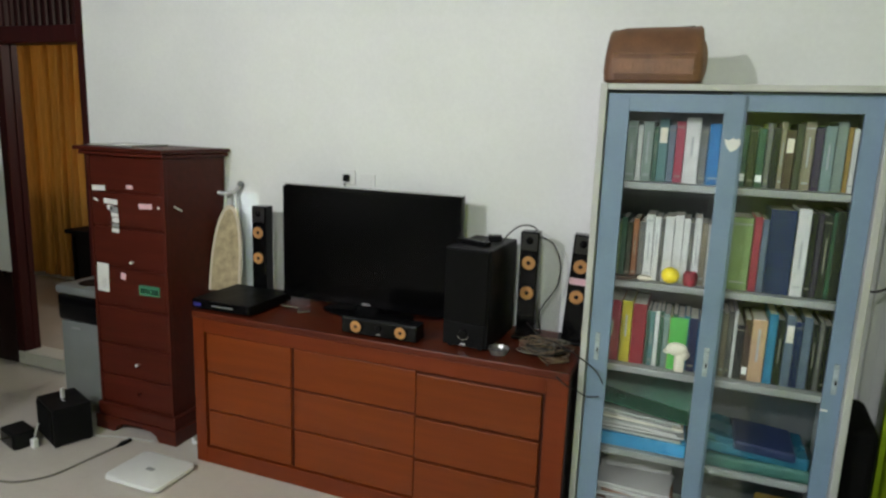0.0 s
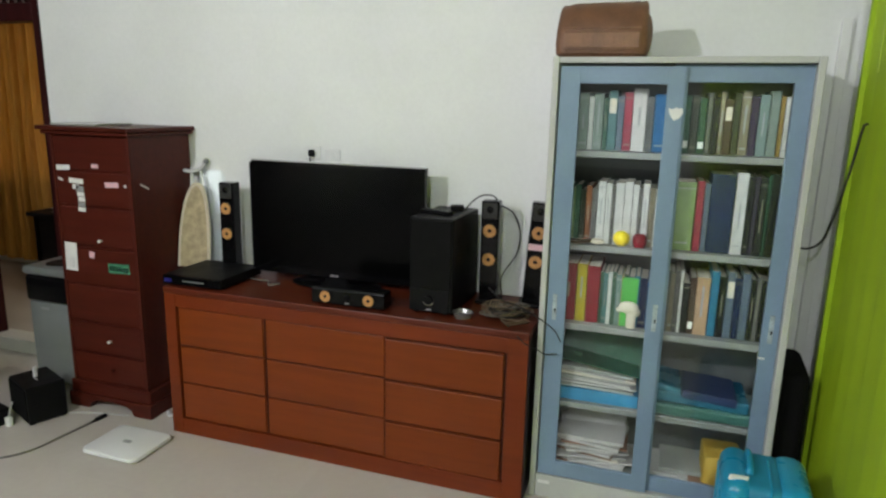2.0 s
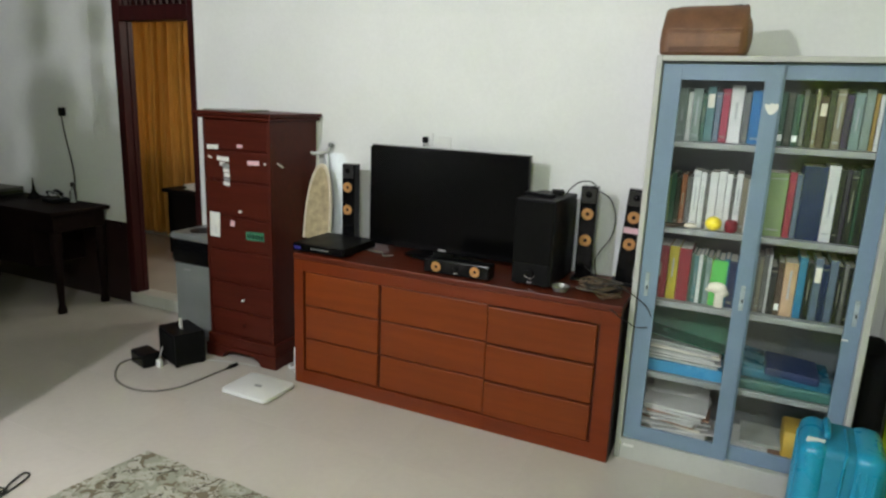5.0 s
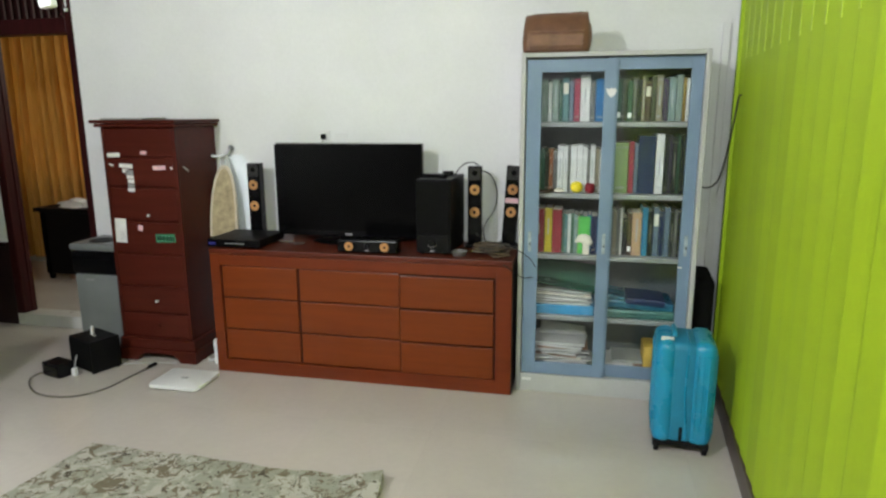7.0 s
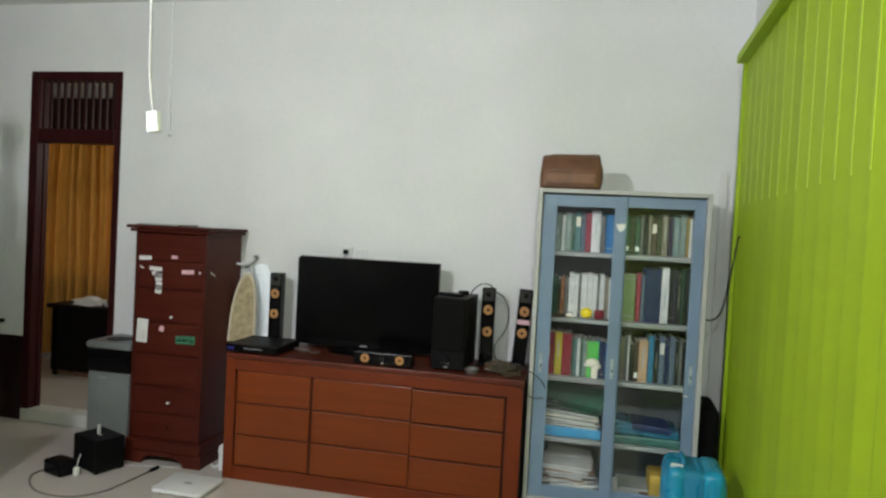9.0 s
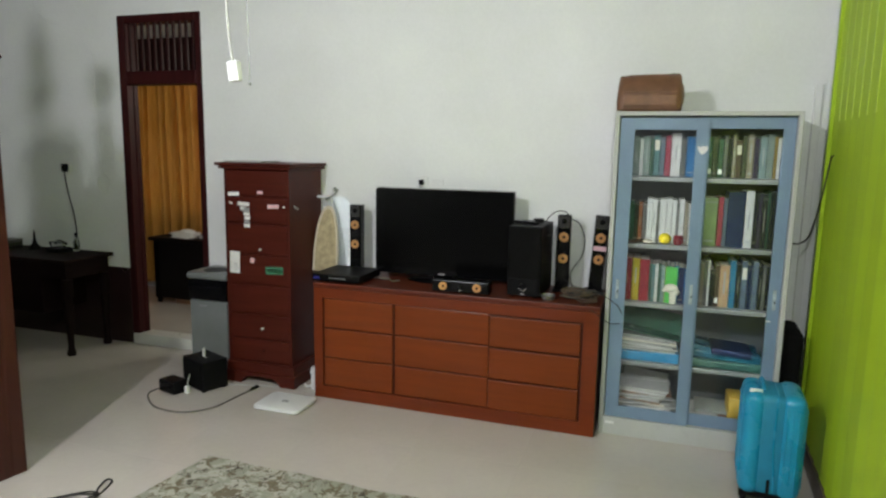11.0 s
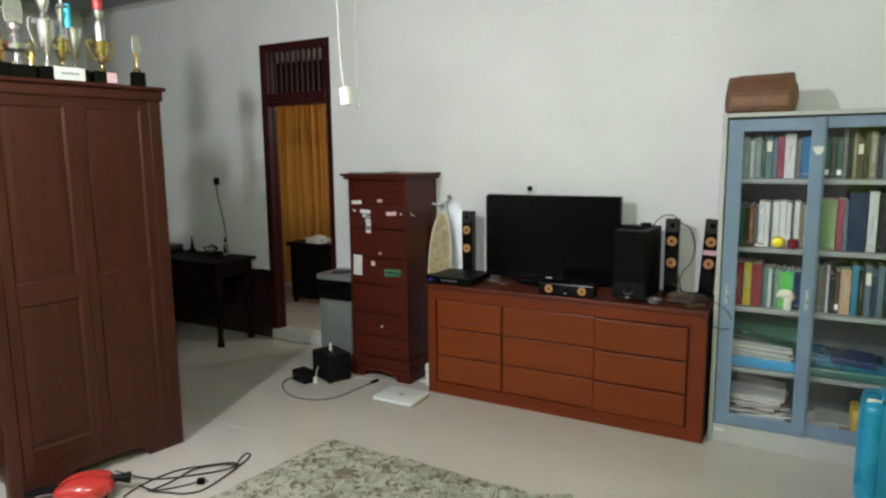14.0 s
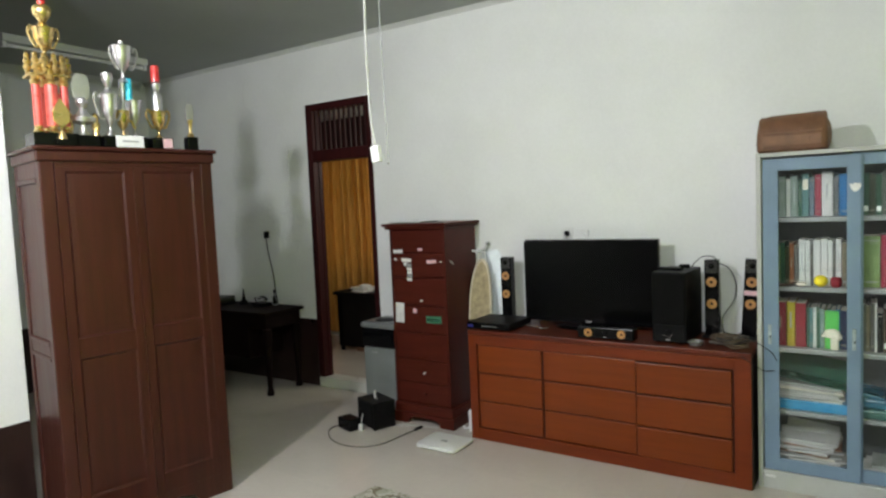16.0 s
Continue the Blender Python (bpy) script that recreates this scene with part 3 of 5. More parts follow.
def disc_player():
    p = thing("disc_player", "flat black disc player with blue display", "disc player", (-1.885, 2.445, TOP))
    part("housing", box(0, 0.335, 0.01, 0.34, 0.006, 0.052, 0.004), M_BLACK, p)
    part("front_panel", box(0.002, 0.333, 0.0, 0.012, 0.008, 0.050, 0.003), M_GLOSS, p)
    part("display", box(0.012, 0.055, -0.002, 0.002, 0.018, 0.036), M_BLED, p, "small blue display")
    part("tray_slot", box(0.12, 0.24, -0.001, 0.002, 0.026, 0.032), M_SILVERP, p)
    for x in (0.03, 0.28):
        for y in (0.05, 0.29):
            part("foot", box(x, x + 0.025, y, y + 0.025, 0, 0.007), M_BLACK, p)


disc_player()


def centre_speaker():
    c = thing("centre_speaker", "low black centre speaker with two yellow cones", "loudspeaker", (-0.886, 2.452, TOP), 1)
    part("housing", box(-0.178, 0.178, 0, 0.09, 0.004, 0.078, 0.008), M_GLOSS, c)
    cone(c, -0.105, -0.003, 0.042, 0.027)
    cone(c, 0.105, -0.003, 0.042, 0.027)
    tw = lathe([(0.014, 0), (0.011, 0.004), (0.001, 0.006)], 16)
    part("tweeter", moved(tw, Matrix.Translation((0, -0.003, 0.046)) @ pose(0, 0, 0, 90)), M_BLACK, c, smooth=True)
    part("maker_mark", box(-0.01, 0.01, -0.002, 0.001, 0.016, 0.021), M_SILVER, c)


centre_speaker()


def subwoofer():
    s = thing("subwoofer", "tall matt black subwoofer box", "subwoofer", (-0.515, 2.495, TOP), -2)
    part("housing", box(-0.095, 0.104, 0.004, 0.355, 0.01, 0.425, 0.006), M_BLACK, s)
    part("front_cloth", box(-0.088, 0.097, -0.004, 0.006, 0.115, 0.415, 0.004), M_CLOTH, s, "black cloth front")
    part("control_panel", box(-0.09, 0.09, -0.002, 0.006, 0.014, 0.113, 0.001), M_BLACK, s)
    arc = [(0.026 * math.cos(radians(a)), -0.005, 0.066 + 0.023 * math.sin(radians(a))) for a in range(200, 345, 16)]
    part("dial_ring", tube(arc, 0.002, 6, 2), M_CHROME, s, "chrome arc round the volume dial")
    dial = lathe([(0.02, 0), (0.018, 0.01), (0.001, 0.011)], 20)
    part("dial", moved(dial, Matrix.Translation((0, -0.002, 0.066)) @ pose(0, 0, 0, 90)), M_BLACK, s, smooth=True)
    part("maker_mark", box(-0.012, 0.012, -0.004, 0.0, 0.02, 0.026), M_SILVER, s)
    for x in (-0.075, 0.055):
        for y in (0.02, 0.30):
            part("foot", box(x, x + 0.02, y, y + 0.02, 0, 0.011), M_BLACK, s)
    r = thing("remote_control", "black remote control lying on the subwoofer", "remote", (-0.53, 2.62, TOP + 0.426), 70)
    part("body", box(-0.02, 0.02, -0.08, 0.08, 0, 0.016, 0.005), M_BLACK, r)
    for i in range(5):
        part("button", box(-0.008, 0.008, -0.06 + i * 0.024, -0.05 + i * 0.024, 0.0155, 0.018), M_SILVERP, r)
    b = thing("adapter", "small black plug adapter lying on the subwoofer", "adapter", (-0.475, 2.75, TOP + 0.426), 20)
    part("body", box(-0.03, 0.03, -0.025, 0.025, 0, 0.022, 0.005), M_BLACK, b)


subwoofer()


def ironing_board():
    b = thing("ironing_board", "small ironing board standing folded, worn brown cloth", "ironing board", (-1.962, 2.79, TOP + 0.0), 14, "", -7, 1)
    out = [(-0.080, 0.0), (0.072, 0.0), (0.070, 0.16), (0.062, 0.28), (0.048, 0.37), (0.030, 0.425), (0.004, 0.445),
           (-0.022, 0.425), (-0.044, 0.37), (-0.062, 0.28), (-0.074, 0.16)]
    out = [(x * 1.04 - 0.012, z) for x, z in out]
    part("board", prism(out, 0, 0.022, 0.004), M_IRON, b, "worn brown cloth cover")
    edge = [(x * 1.03, 0.01, z * 1.008 + 0.001) for x, z in out[1:]] + [(-0.0955, 0.01, 0.0)]
    part("rim", tube(edge, 0.012, 8, 3), M_IRONED, b, "cream cloth rim", smooth=True)
    for x in (-0.05, 0.05):
        part("leg", tube([(x, 0.045, 0.0), (x, 0.045, 0.25), (x * 0.5 - 0.03, 0.05, 0.522)], 0.009, 8, 3), M_STEEL, b, smooth=True)
    bar = part("cross_foot", tube([(-0.145, 0.05, 0.538), (-0.100, 0.05, 0.522), (-0.045, 0.05, 0.520), (0.0, 0.05, 0.538), (0.022, 0.05, 0.572)], 0.011, 10, 4), M_STEEL, b, "grey bent tube foot", smooth=True)
    for p in ((-0.147, 0.05, 0.539), (0.024, 0.05, 0.576)):
        part("foot_cap", ball(p, 0.016, seg=12), M_SILVERP, bar, smooth=True)
    part("clear_cover", box(-0.02, 0.13, 0.06, 0.064, 0.0, 0.53, 0.0), M_CLEAR, b, "loose clear plastic cover").visible_shadow = False


ironing_board()


def ashtray():
    a = thing("glass_dish", "small whitish glass dish on the sideboard", "dish", (-0.365, 2.515, TOP))
    part("bowl", lathe([(0.034, 0), (0.040, 0.012), (0.045, 0.026), (0.041, 0.026), (0.034, 0.010), (0.001, 0.007)], 24), M_MILK, a, smooth=True)


ashtray()


def cable(name, label, pts, r, material, loops=6):
    c = thing(name, label, "cable")
    part("cord", tube(pts, r, 6, loops), material, c, smooth=True)
    return c


def wire_tangle():
    r = random.Random(8)
    t = thing("wire_tangle", "tangled brown and black loudspeaker wires in a heap", "wires", (-0.185, 2.56, TOP))
    for i in range(19):
        pts, a = [], r.uniform(0, 6)
        ox, oy = r.uniform(-0.05, 0.05), r.uniform(-0.04, 0.08)
        for k in range(16):
            a += r.uniform(0.5, 1.1)
            pts.append((max(-0.14, min(0.10, ox + r.uniform(0.03, 0.085) * math.cos(a))), max(-0.11, oy + r.uniform(0.02, 0.07) * math.sin(a)),
                        0.004 + 0.0024 * i + r.uniform(0, 0.010)))
        part("wire", tube(pts, r.uniform(0.0018, 0.0032), 5, 4), (M_MESS, M_CABLE, M_MESS, M_GCABLE)[i % 4], t, smooth=True)


wire_tangle()
cable("speaker_cable", "thin black cable looping from the subwoofer to a speaker",
      [(-0.43, 2.72, 1.20), (-0.41, 2.76, 1.235), (-0.375, 2.80, 1.262), (-0.33, 2.82, 1.262), (-0.30, 2.825, 1.24)], 0.0035, M_CABLE)
cable("speaker_cable", "thin black cable hanging in a bow behind a speaker",
      [(-0.285, 2.82, 1.22), (-0.235, 2.86, 1.18), (-0.205, 2.88, 1.09), (-0.215, 2.87, 0.99), (-0.262, 2.85, 0.91), (-0.28, 2.84, 0.86), (-0.26, 2.80, 0.79)], 0.0035, M_CABLE)
cable("speaker_cable", "thin black cable sagging from the wire heap to the cabinet",
      [(-0.30, 2.70, 0.86), (-0.22, 2.62, 0.835), (-0.14, 2.55, 0.84), (-0.05, 2.488, 0.825), (0.03, 2.485, 0.775), (0.062, 2.488, 0.725)], 0.003, M_CABLE)
cable("speaker_cable", "thin black cable lying across the cabinet frame",
      [(-0.16, 2.47, 0.775), (-0.075, 2.40, 0.735), (-0.035, 2.478, 0.685), (0.0, 2.486, 0.665), (0.05, 2.488, 0.672)], 0.003, M_CABLE)
cable("power_cable", "thin pale cable on the sideboard behind the player",
      [(-1.56, 2.70, 0.777), (-1.50, 2.66, 0.782), (-1.44, 2.68, 0.776), (-1.40, 2.62, 0.776), (-1.36, 2.66, 0.776)], 0.004, M_GCABLE)


def wall_socket(x, z, dark, label):
    s = tagged(thing("wall_socket", label, "socket", (x, WALL_Y - 0.001, z)), kind="structure")
    part("plate", box(-0.042, 0.042, -0.010, 0, -0.036, 0.036, 0.004), M_WHITE, s)
    part("insert", moved(lathe([(0.024, 0), (0.022, 0.004), (0.001, 0.002)], 20), Matrix.Translation((0, -0.009, 0)) @ pose(0, 0, 0, 90)), M_WHITE, s, smooth=True)
    if dark:
        plug = part("plug", box(-0.016, 0.016, -0.036, -0.011, -0.020, 0.014, 0.007), M_BLACK, s, "black plug")
        part("plug_cord", tube([(0.0, -0.04, -0.026), (0.004, -0.035, -0.08), (0.01, -0.03, -0.16)], 0.004, 6, 4), M_CABLE, plug)


wall_socket(-1.312, 1.410, True, "white wall socket with a black plug above the television")
wall_socket(-1.200, 1.394, False, "empty white wall socket above the television")


# ---- bookcase ----
CX, CY = -0.036, 2.50


def bookcase():
    c = thing("bookcase", "grey steel cabinet with blue sliding glass doors", "bookcase", (CX, CY, 0))
    w, d, h = 0.921, 0.43, 1.850
    part("side_panel", box(0, 0.024, 0, d, 0, h, 0.003), M_GREY, c)
    part("side_panel", box(w - 0.024, w, 0, d, 0, h, 0.003), M_GREY, c)
    part("top_panel", box(0.024, w - 0.024, 0.002, d, h - 0.023, h - 0.001, 0.003), M_GREY, c)
    part("plinth", box(0.024, w - 0.024, 0.006, d, 0, 0.105, 0.003), M_GREY, c)
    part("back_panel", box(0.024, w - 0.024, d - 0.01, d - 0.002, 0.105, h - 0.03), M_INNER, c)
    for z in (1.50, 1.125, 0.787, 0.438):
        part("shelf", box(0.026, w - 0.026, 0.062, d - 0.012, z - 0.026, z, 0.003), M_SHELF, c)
    part("top_track", box(0.024, w - 0.024, 0.012, 0.055, h - 0.027, h - 0.0235), M_BLACK, c)

    def sliding(x0, x1, y, stile_l, stile_r, z1):
        z0 = 0.108
        body = part("door", boxes([(x0, x0 + stile_l, y, y + 0.018, z0, z1), (x1 - stile_r, x1, y, y + 0.018, z0, z1),
                                   (x0 + stile_l, x1 - stile_r, y + 0.0002, y + 0.0178, z1 - 0.062, z1),
                                   (x0 + stile_l, x1 - stile_r, y + 0.0002, y + 0.0178, z0, z0 + 0.068)], 0.0006), M_BLUE, c, "blue painted steel sliding door")
        g = part("glass_pane", box(x0 + stile_l - 0.004, x1 - stile_r + 0.004, y + 0.007, y + 0.011, z0 + 0.06, z1 - 0.055), M_GLASS, body, "clear glass pane")
        g.visible_shadow = False
        return body

    left = sliding(0.031, 0.480, 0.012, 0.074, 0.061, h - 0.035)
    right = sliding(0.440, w - 0.025, 0.035, 0.05, 0.058, h - 0.026)
    for door, x, y in ((left, 0.060, 0.012), (left, 0.450, 0.012), (right, w - 0.054, 0.035)):
        part("handle_plate", box(x - 0.008, x + 0.010, y - 0.002, y + 0.002, 0.81, 0.92, 0.002), M_WORN, door, "worn grey recessed handle")
        part("keyhole", box(x, x + 0.006, y - 0.004, y, 0.845, 0.86), M_BLACK, door)
    part("heart_sticker", prism([(-0.004, -0.026), (0.014, -0.018), (0.026, 0.002), (0.022, 0.02), (0.010, 0.016), (0.002, 0.022), (-0.012, 0.014), (-0.026, 0.018), (-0.022, 0.0), (-0.014, -0.014)], 0, 0.003), M_PAPER, left,
         "torn white paper sticker").matrix_basis = pose(0.455, 0.008, 1.650)
    part("tape_scrap", box(0.035, 0.085, 0.003, 0.0065, 0.066, 0.080), M_PAPER, c, "scrap of white tape")
    part("paint_chip", box(w - 0.086, w - 0.062, 0.0335, 0.036, 0.745, 0.752), M_PAPER, right)


bookcase()


def book(x, z, w, h, d, col, lean=0.0, band=None, y=None):
    """Hard cover round a page block; the spine faces the room."""
    y = CY + 0.105 if y is None else y
    b = thing("book", BOOK_WORDS.get(col, "bound book standing on a cabinet shelf"), "book", (x, y, z), 0, "books in the cabinet", 0, lean)
    t = 0.0022
    bm = boxes([(0, t, 0, d, 0, h), (w - t, w, 0, d, 0, h), (t, w - t, 0, 0.003, 0, h)], 0.0008)
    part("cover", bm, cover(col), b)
    part("pages", box(t, w - t, 0.0035, d - 0.004, 0.003, h - 0.004), M_PAGES, b)
    if band:
        part("spine_label", box(w * 0.12, w * 0.88, -0.0012, 0.0005, h * band[0], h * band[1]), band[2], b)
    elif w > 0.012:
        r = random.Random(int(x * 9000 + z * 700))
        ink = M_GREYTX if sum(col) > 0.9 else M_TITLE
        lo, hi = r.uniform(0.30, 0.42), r.uniform(0.62, 0.86)
        if r.random() < 0.5:
            part("title_bar", box(w * 0.42, w * 0.58, -0.0008, 0.0005, h * lo, h * hi), ink, b)
        if r.random() < 0.5:
            part("title_bar", box(w * 0.2, w * 0.8, -0.0008, 0.0005, h * 0.10, h * 0.10 + 0.006), ink, b)
        if r.random() < 0.35:
            part("title_bar", box(w * 0.04, w * 0.96, -0.0008, 0.0005, h * 0.90, h * 0.90 + 0.004), ink, b)
    return b


BOOK_WORDS = {}


def words(col, text):
    BOOK_WORDS[col] = text
    return col


C_WHITE = words((1.20, 1.20, 1.15), "white paperback book on a cabinet shelf")
C_PALE = words((0.36, 0.46, 0.40), "pale grey-green book on a cabinet shelf")
C_GREEN = words((0.05, 0.17, 0.09), "dark green book on a cabinet shelf")
C_LIME = words((0.40, 0.56, 0.22), "thick light green binder on a cabinet shelf")
C_RED = words((0.44, 0.016, 0.032), "dark red bound book on a cabinet shelf")
C_BRED = words((0.56, 0.05, 0.10), "bright red book on a cabinet shelf")
C_BLUE = words((0.02, 0.27, 0.66), "blue book on a cabinet shelf")
C_NAVY = words((0.010, 0.028, 0.125), "thick navy blue book on a cabinet shelf")
C_BLACK = words((0.015, 0.018, 0.017), "black bound book on a cabinet shelf")
C_BROWN = words((0.14, 0.085, 0.05), "brown book on a cabinet shelf")
C_OLIVE = words((0.085, 0.10, 0.05), "olive green book on a cabinet shelf")
C_BEIGE = words((0.44, 0.38, 0.26), "beige book on a cabinet shelf")
C_PEACH = words((0.92, 0.60, 0.35), "peach coloured book on a cabinet shelf")
C_ORANGE = words((0.46, 0.17, 0.06), "orange book on a cabinet shelf")
C_SKY = words((0.05, 0.36, 0.58), "light blue book on a cabinet shelf")
C_STEEL = words((0.20, 0.27, 0.36), "grey-blue book on a cabinet shelf")
C_YELL = words((0.85, 0.70, 0.03), "yellow book on a cabinet shelf")
C_TEAL = words((0.14, 0.33, 0.33), "teal book on a cabinet shelf")
C_GREYB = words((0.24, 0.24, 0.22), "grey book on a cabinet shelf")
C_PURP = words((0.07, 0.04, 0.10), "dark purple book on a cabinet shelf")
C_MINT = words((0.33, 0.47, 0.44), "mint green book on a cabinet shelf")
C_MUST = words((0.48, 0.30, 0.06), "mustard yellow book on a cabinet shelf")


def row(x, x1, z, items, depth=0.2, seed=1, y=None):
    """Books side by side; widths are shares of the stretch."""
    r = random.Random(seed)
    total = sum(i[1] for i in items)
    k = (x1 - x) / total
    for col, share, h, *band in items:
        wdt = share * k
        book(x, z + 0.001, wdt * 0.965, h * r.uniform(0.985, 1.015), depth * r.uniform(0.9, 1.0), col, 0, band[0] if band else None, y=None if y is None else y + r.uniform(0, 0.012))
        x += wdt


WL = (0.1, 0.22, M_PAPER)
SP = (0.62, 0.86, M_CREAM)
row(0.02, 0.41, 1.50, [(C_OLIVE, 1.0, 0.19), (C_BEIGE, 0.6, 0.2), (C_PALE, 1.6, 0.22), (C_WHITE, 0.8, 0.205), (C_PALE, 1.5, 0.222), (C_GREEN, 0.7, 0.2), (C_TEAL, 1.4, 0.23, SP), (C_STEEL, 1.0, 0.21),
                        (C_BRED, 1.3, 0.225), (C_WHITE, 2.1, 0.235), (C_GREYB, 1.1, 0.21), (C_BLUE, 2.0, 0.215), (C_SKY, 0.6, 0.22)], 0.2, 1)
row(0.445, 0.835, 1.50, [(C_GREEN, 1.2, 0.215, WL), (C_OLIVE, 1.0, 0.22), (C_GREEN, 1.0, 0.205, WL), (C_GREYB, 0.7, 0.225), (C_BLACK, 0.9, 0.21), (C_BEIGE, 0.6, 0.23), (C_BROWN, 1.1, 0.205, SP), (C_OLIVE, 0.9, 0.225),
                         (C_BEIGE, 1.2, 0.23), (C_PURP, 1.0, 0.215), (C_MINT, 1.3, 0.225), (C_PALE, 1.2, 0.235), (C_MUST, 0.6, 0.22), (C_WHITE, 0.6, 0.215), (C_NAVY, 0.9, 0.2)], 0.2, 2)
row(0.02, 0.405, 1.125, [(C_GREEN, 1.2, 0.23), (C_LIME, 0.5, 0.22), (C_GREEN, 0.8, 0.235), (C_OLIVE, 0.7, 0.22), (C_ORANGE, 0.8, 0.235), (C_GREYB, 0.8, 0.22), (C_WHITE, 1.1, 0.25), (C_WHITE, 0.8, 0.245), (C_GREYB, 0.5, 0.24),
                         (C_WHITE, 1.2, 0.25), (C_WHITE, 1.1, 0.255), (C_WHITE, 0.8, 0.245), (C_GREYB, 0.5, 0.235), (C_WHITE, 0.9, 0.25), (C_BEIGE, 0.8, 0.235), (C_WHITE, 0.9, 0.23)], 0.2, 3)
row(0.450, 0.815, 1.125, [(C_LIME, 2.6, 0.27), (C_BRED, 0.9, 0.275), (C_STEEL, 0.7, 0.27), (C_NAVY, 2.9, 0.30), (C_WHITE, 1.4, 0.31), (C_BLACK, 0.7, 0.30), (C_PURP, 0.6, 0.305), (C_BLACK, 0.9, 0.30),
                          (C_GREEN, 0.35, 0.305), (C_BLACK, 1.1, 0.31)], 0.21, 4)
row(0.035, 0.40, 0.787, [(C_RED, 2.0, 0.245), (C_YELL, 1.3, 0.245), (C_RED, 1.7, 0.24), (C_GREEN, 0.4, 0.225), (C_TEAL, 0.6, 0.215), (C_WHITE, 0.5, 0.22), (C_GREEN, 0.5, 0.225), (C_MINT, 0.7, 0.215), (C_YELL, 0.25, 0.21),
                         (C_GREEN, 0.6, 0.22), (C_TEAL, 0.8, 0.21), (C_SKY, 0.6, 0.215), (C_NAVY, 1.0, 0.21), (C_BLUE, 0.6, 0.205)], 0.2, 5)
row(0.448, 0.825, 0.787, [(C_GREYB, 0.5, 0.25), (C_BEIGE, 0.5, 0.245), (C_GREYB, 0.6, 0.26), (C_WHITE, 0.3, 0.26), (C_BLACK, 0.8, 0.21), (C_BROWN, 0.7, 0.235, WL), (C_PEACH, 1.5, 0.235), (C_SKY, 0.9, 0.265), (C_BLACK, 0.8, 0.25),
                          (C_STEEL, 0.9, 0.265, SP), (C_NAVY, 0.7, 0.245), (C_STEEL, 0.9, 0.265), (C_BLACK, 0.6, 0.25), (C_GREYB, 0.5, 0.255), (C_BLACK, 0.9, 0.25)], 0.2, 6)


def shelf_bits():
    b = thing("yellow_ball", "small shiny yellow ball on a cabinet shelf", "ball", (0.262, CY + 0.088, 1.126))
    part("ball", ball((0, 0, 0.031), 0.033, 0.033, 0.031), M_YELLOW, b, smooth=True)
    j = thing("red_pot", "small dark red pot on a cabinet shelf", "pot", (0.332, CY + 0.088, 1.126))
    part("pot", lathe([(0.02, 0), (0.026, 0.015), (0.026, 0.04), (0.02, 0.052), (0.016, 0.052), (0.016, 0.01)], 16), cover(C_RED), j, smooth=True)
    t = thing("dark_tray", "flat dark dish on a cabinet shelf", "tray", (0.09, CY + 0.085, 1.126))
    part("dish", lathe([(0.03, 0), (0.055, 0.008), (0.06, 0.02), (0.055, 0.02), (0.001, 0.006)], 20), cover(C_BROWN), t, smooth=True)
    fig = box(-0.012, 0.026, -0.016, 0.016, 0.0, 0.072, 0.010)
    join(fig, ball((-0.006, 0, 0.088), 0.040, 0.020, 0.026, 14))
    join(fig, ball((0.020, 0, 0.070), 0.022, 0.018, 0.020, 12))
    join(fig, ball((-0.040, 0, 0.076), 0.014, 0.012, 0.010, 10))
    tagged(link_mesh("white_figurine", moved(fig, pose(0.318, CY + 0.085, 0.788)), M_CREAM, True), "plain white soft figurine before the books", "figurine")
    g = thing("green_box", "bright green small box before the books", "box", (0.312, CY + 0.098, 0.905))
    part("box", box(-0.032, 0.032, 0, 0.006, -0.116, 0.09, 0.001), mat("bright_green", (0.06, 0.36, 0.05), 0.5), g)
    c = thing("sea_shell", "pale dried coral piece on a cabinet shelf", "shell", (0.17, CY + 0.082, 1.126))
    part("shell", ball((0, 0, 0.012), 0.03, 0.018, 0.012, 10), M_CREAM, c, smooth=True)


shelf_bits()


def folder_stack(x, z, name, label, rows, y=None):
    """Folders lying on a shelf; rows of width, depth, thickness, material, turn, tilt."""
    s = thing(name, label, "folders", (x, CY + 0.21 if y is None else y, z))
    zz = 0.001
    for w, d, t, m, turn, tilt in rows:
        bm = box(-w / 2, w / 2, -d / 2, d / 2, 0, t, min(0.003, t * 0.3))
        part("folder", moved(bm, pose(0, 0, zz + math.sin(radians(abs(tilt))) * w / 2, 0, tilt, turn)), m, s)
        zz += t + 0.001
    return s


M_FBLUE = mat("blue_folder", (0.03, 0.22, 0.40), 0.25, 0, 0.12, 9, 90, 0.05, 0.3)
M_FGREEN = mat("green_folder", (0.022, 0.098, 0.058), 0.25, 0, 0.15, 9, 90, 0.05, 0.2)
M_FTEAL = mat("teal_bag", (0.018, 0.112, 0.165), 0.28, 0, 0.2, 9, 90, 0.2, 0.2)
M_FNAVY = mat("navy_bag", (0.018, 0.026, 0.075), 0.35, 0, 0.2, 9, 90, 0.2)
M_FGREY = mat("grey_folder", (0.30, 0.31, 0.28), 0.5, 0, 0.15, 9, 90, 0.1)
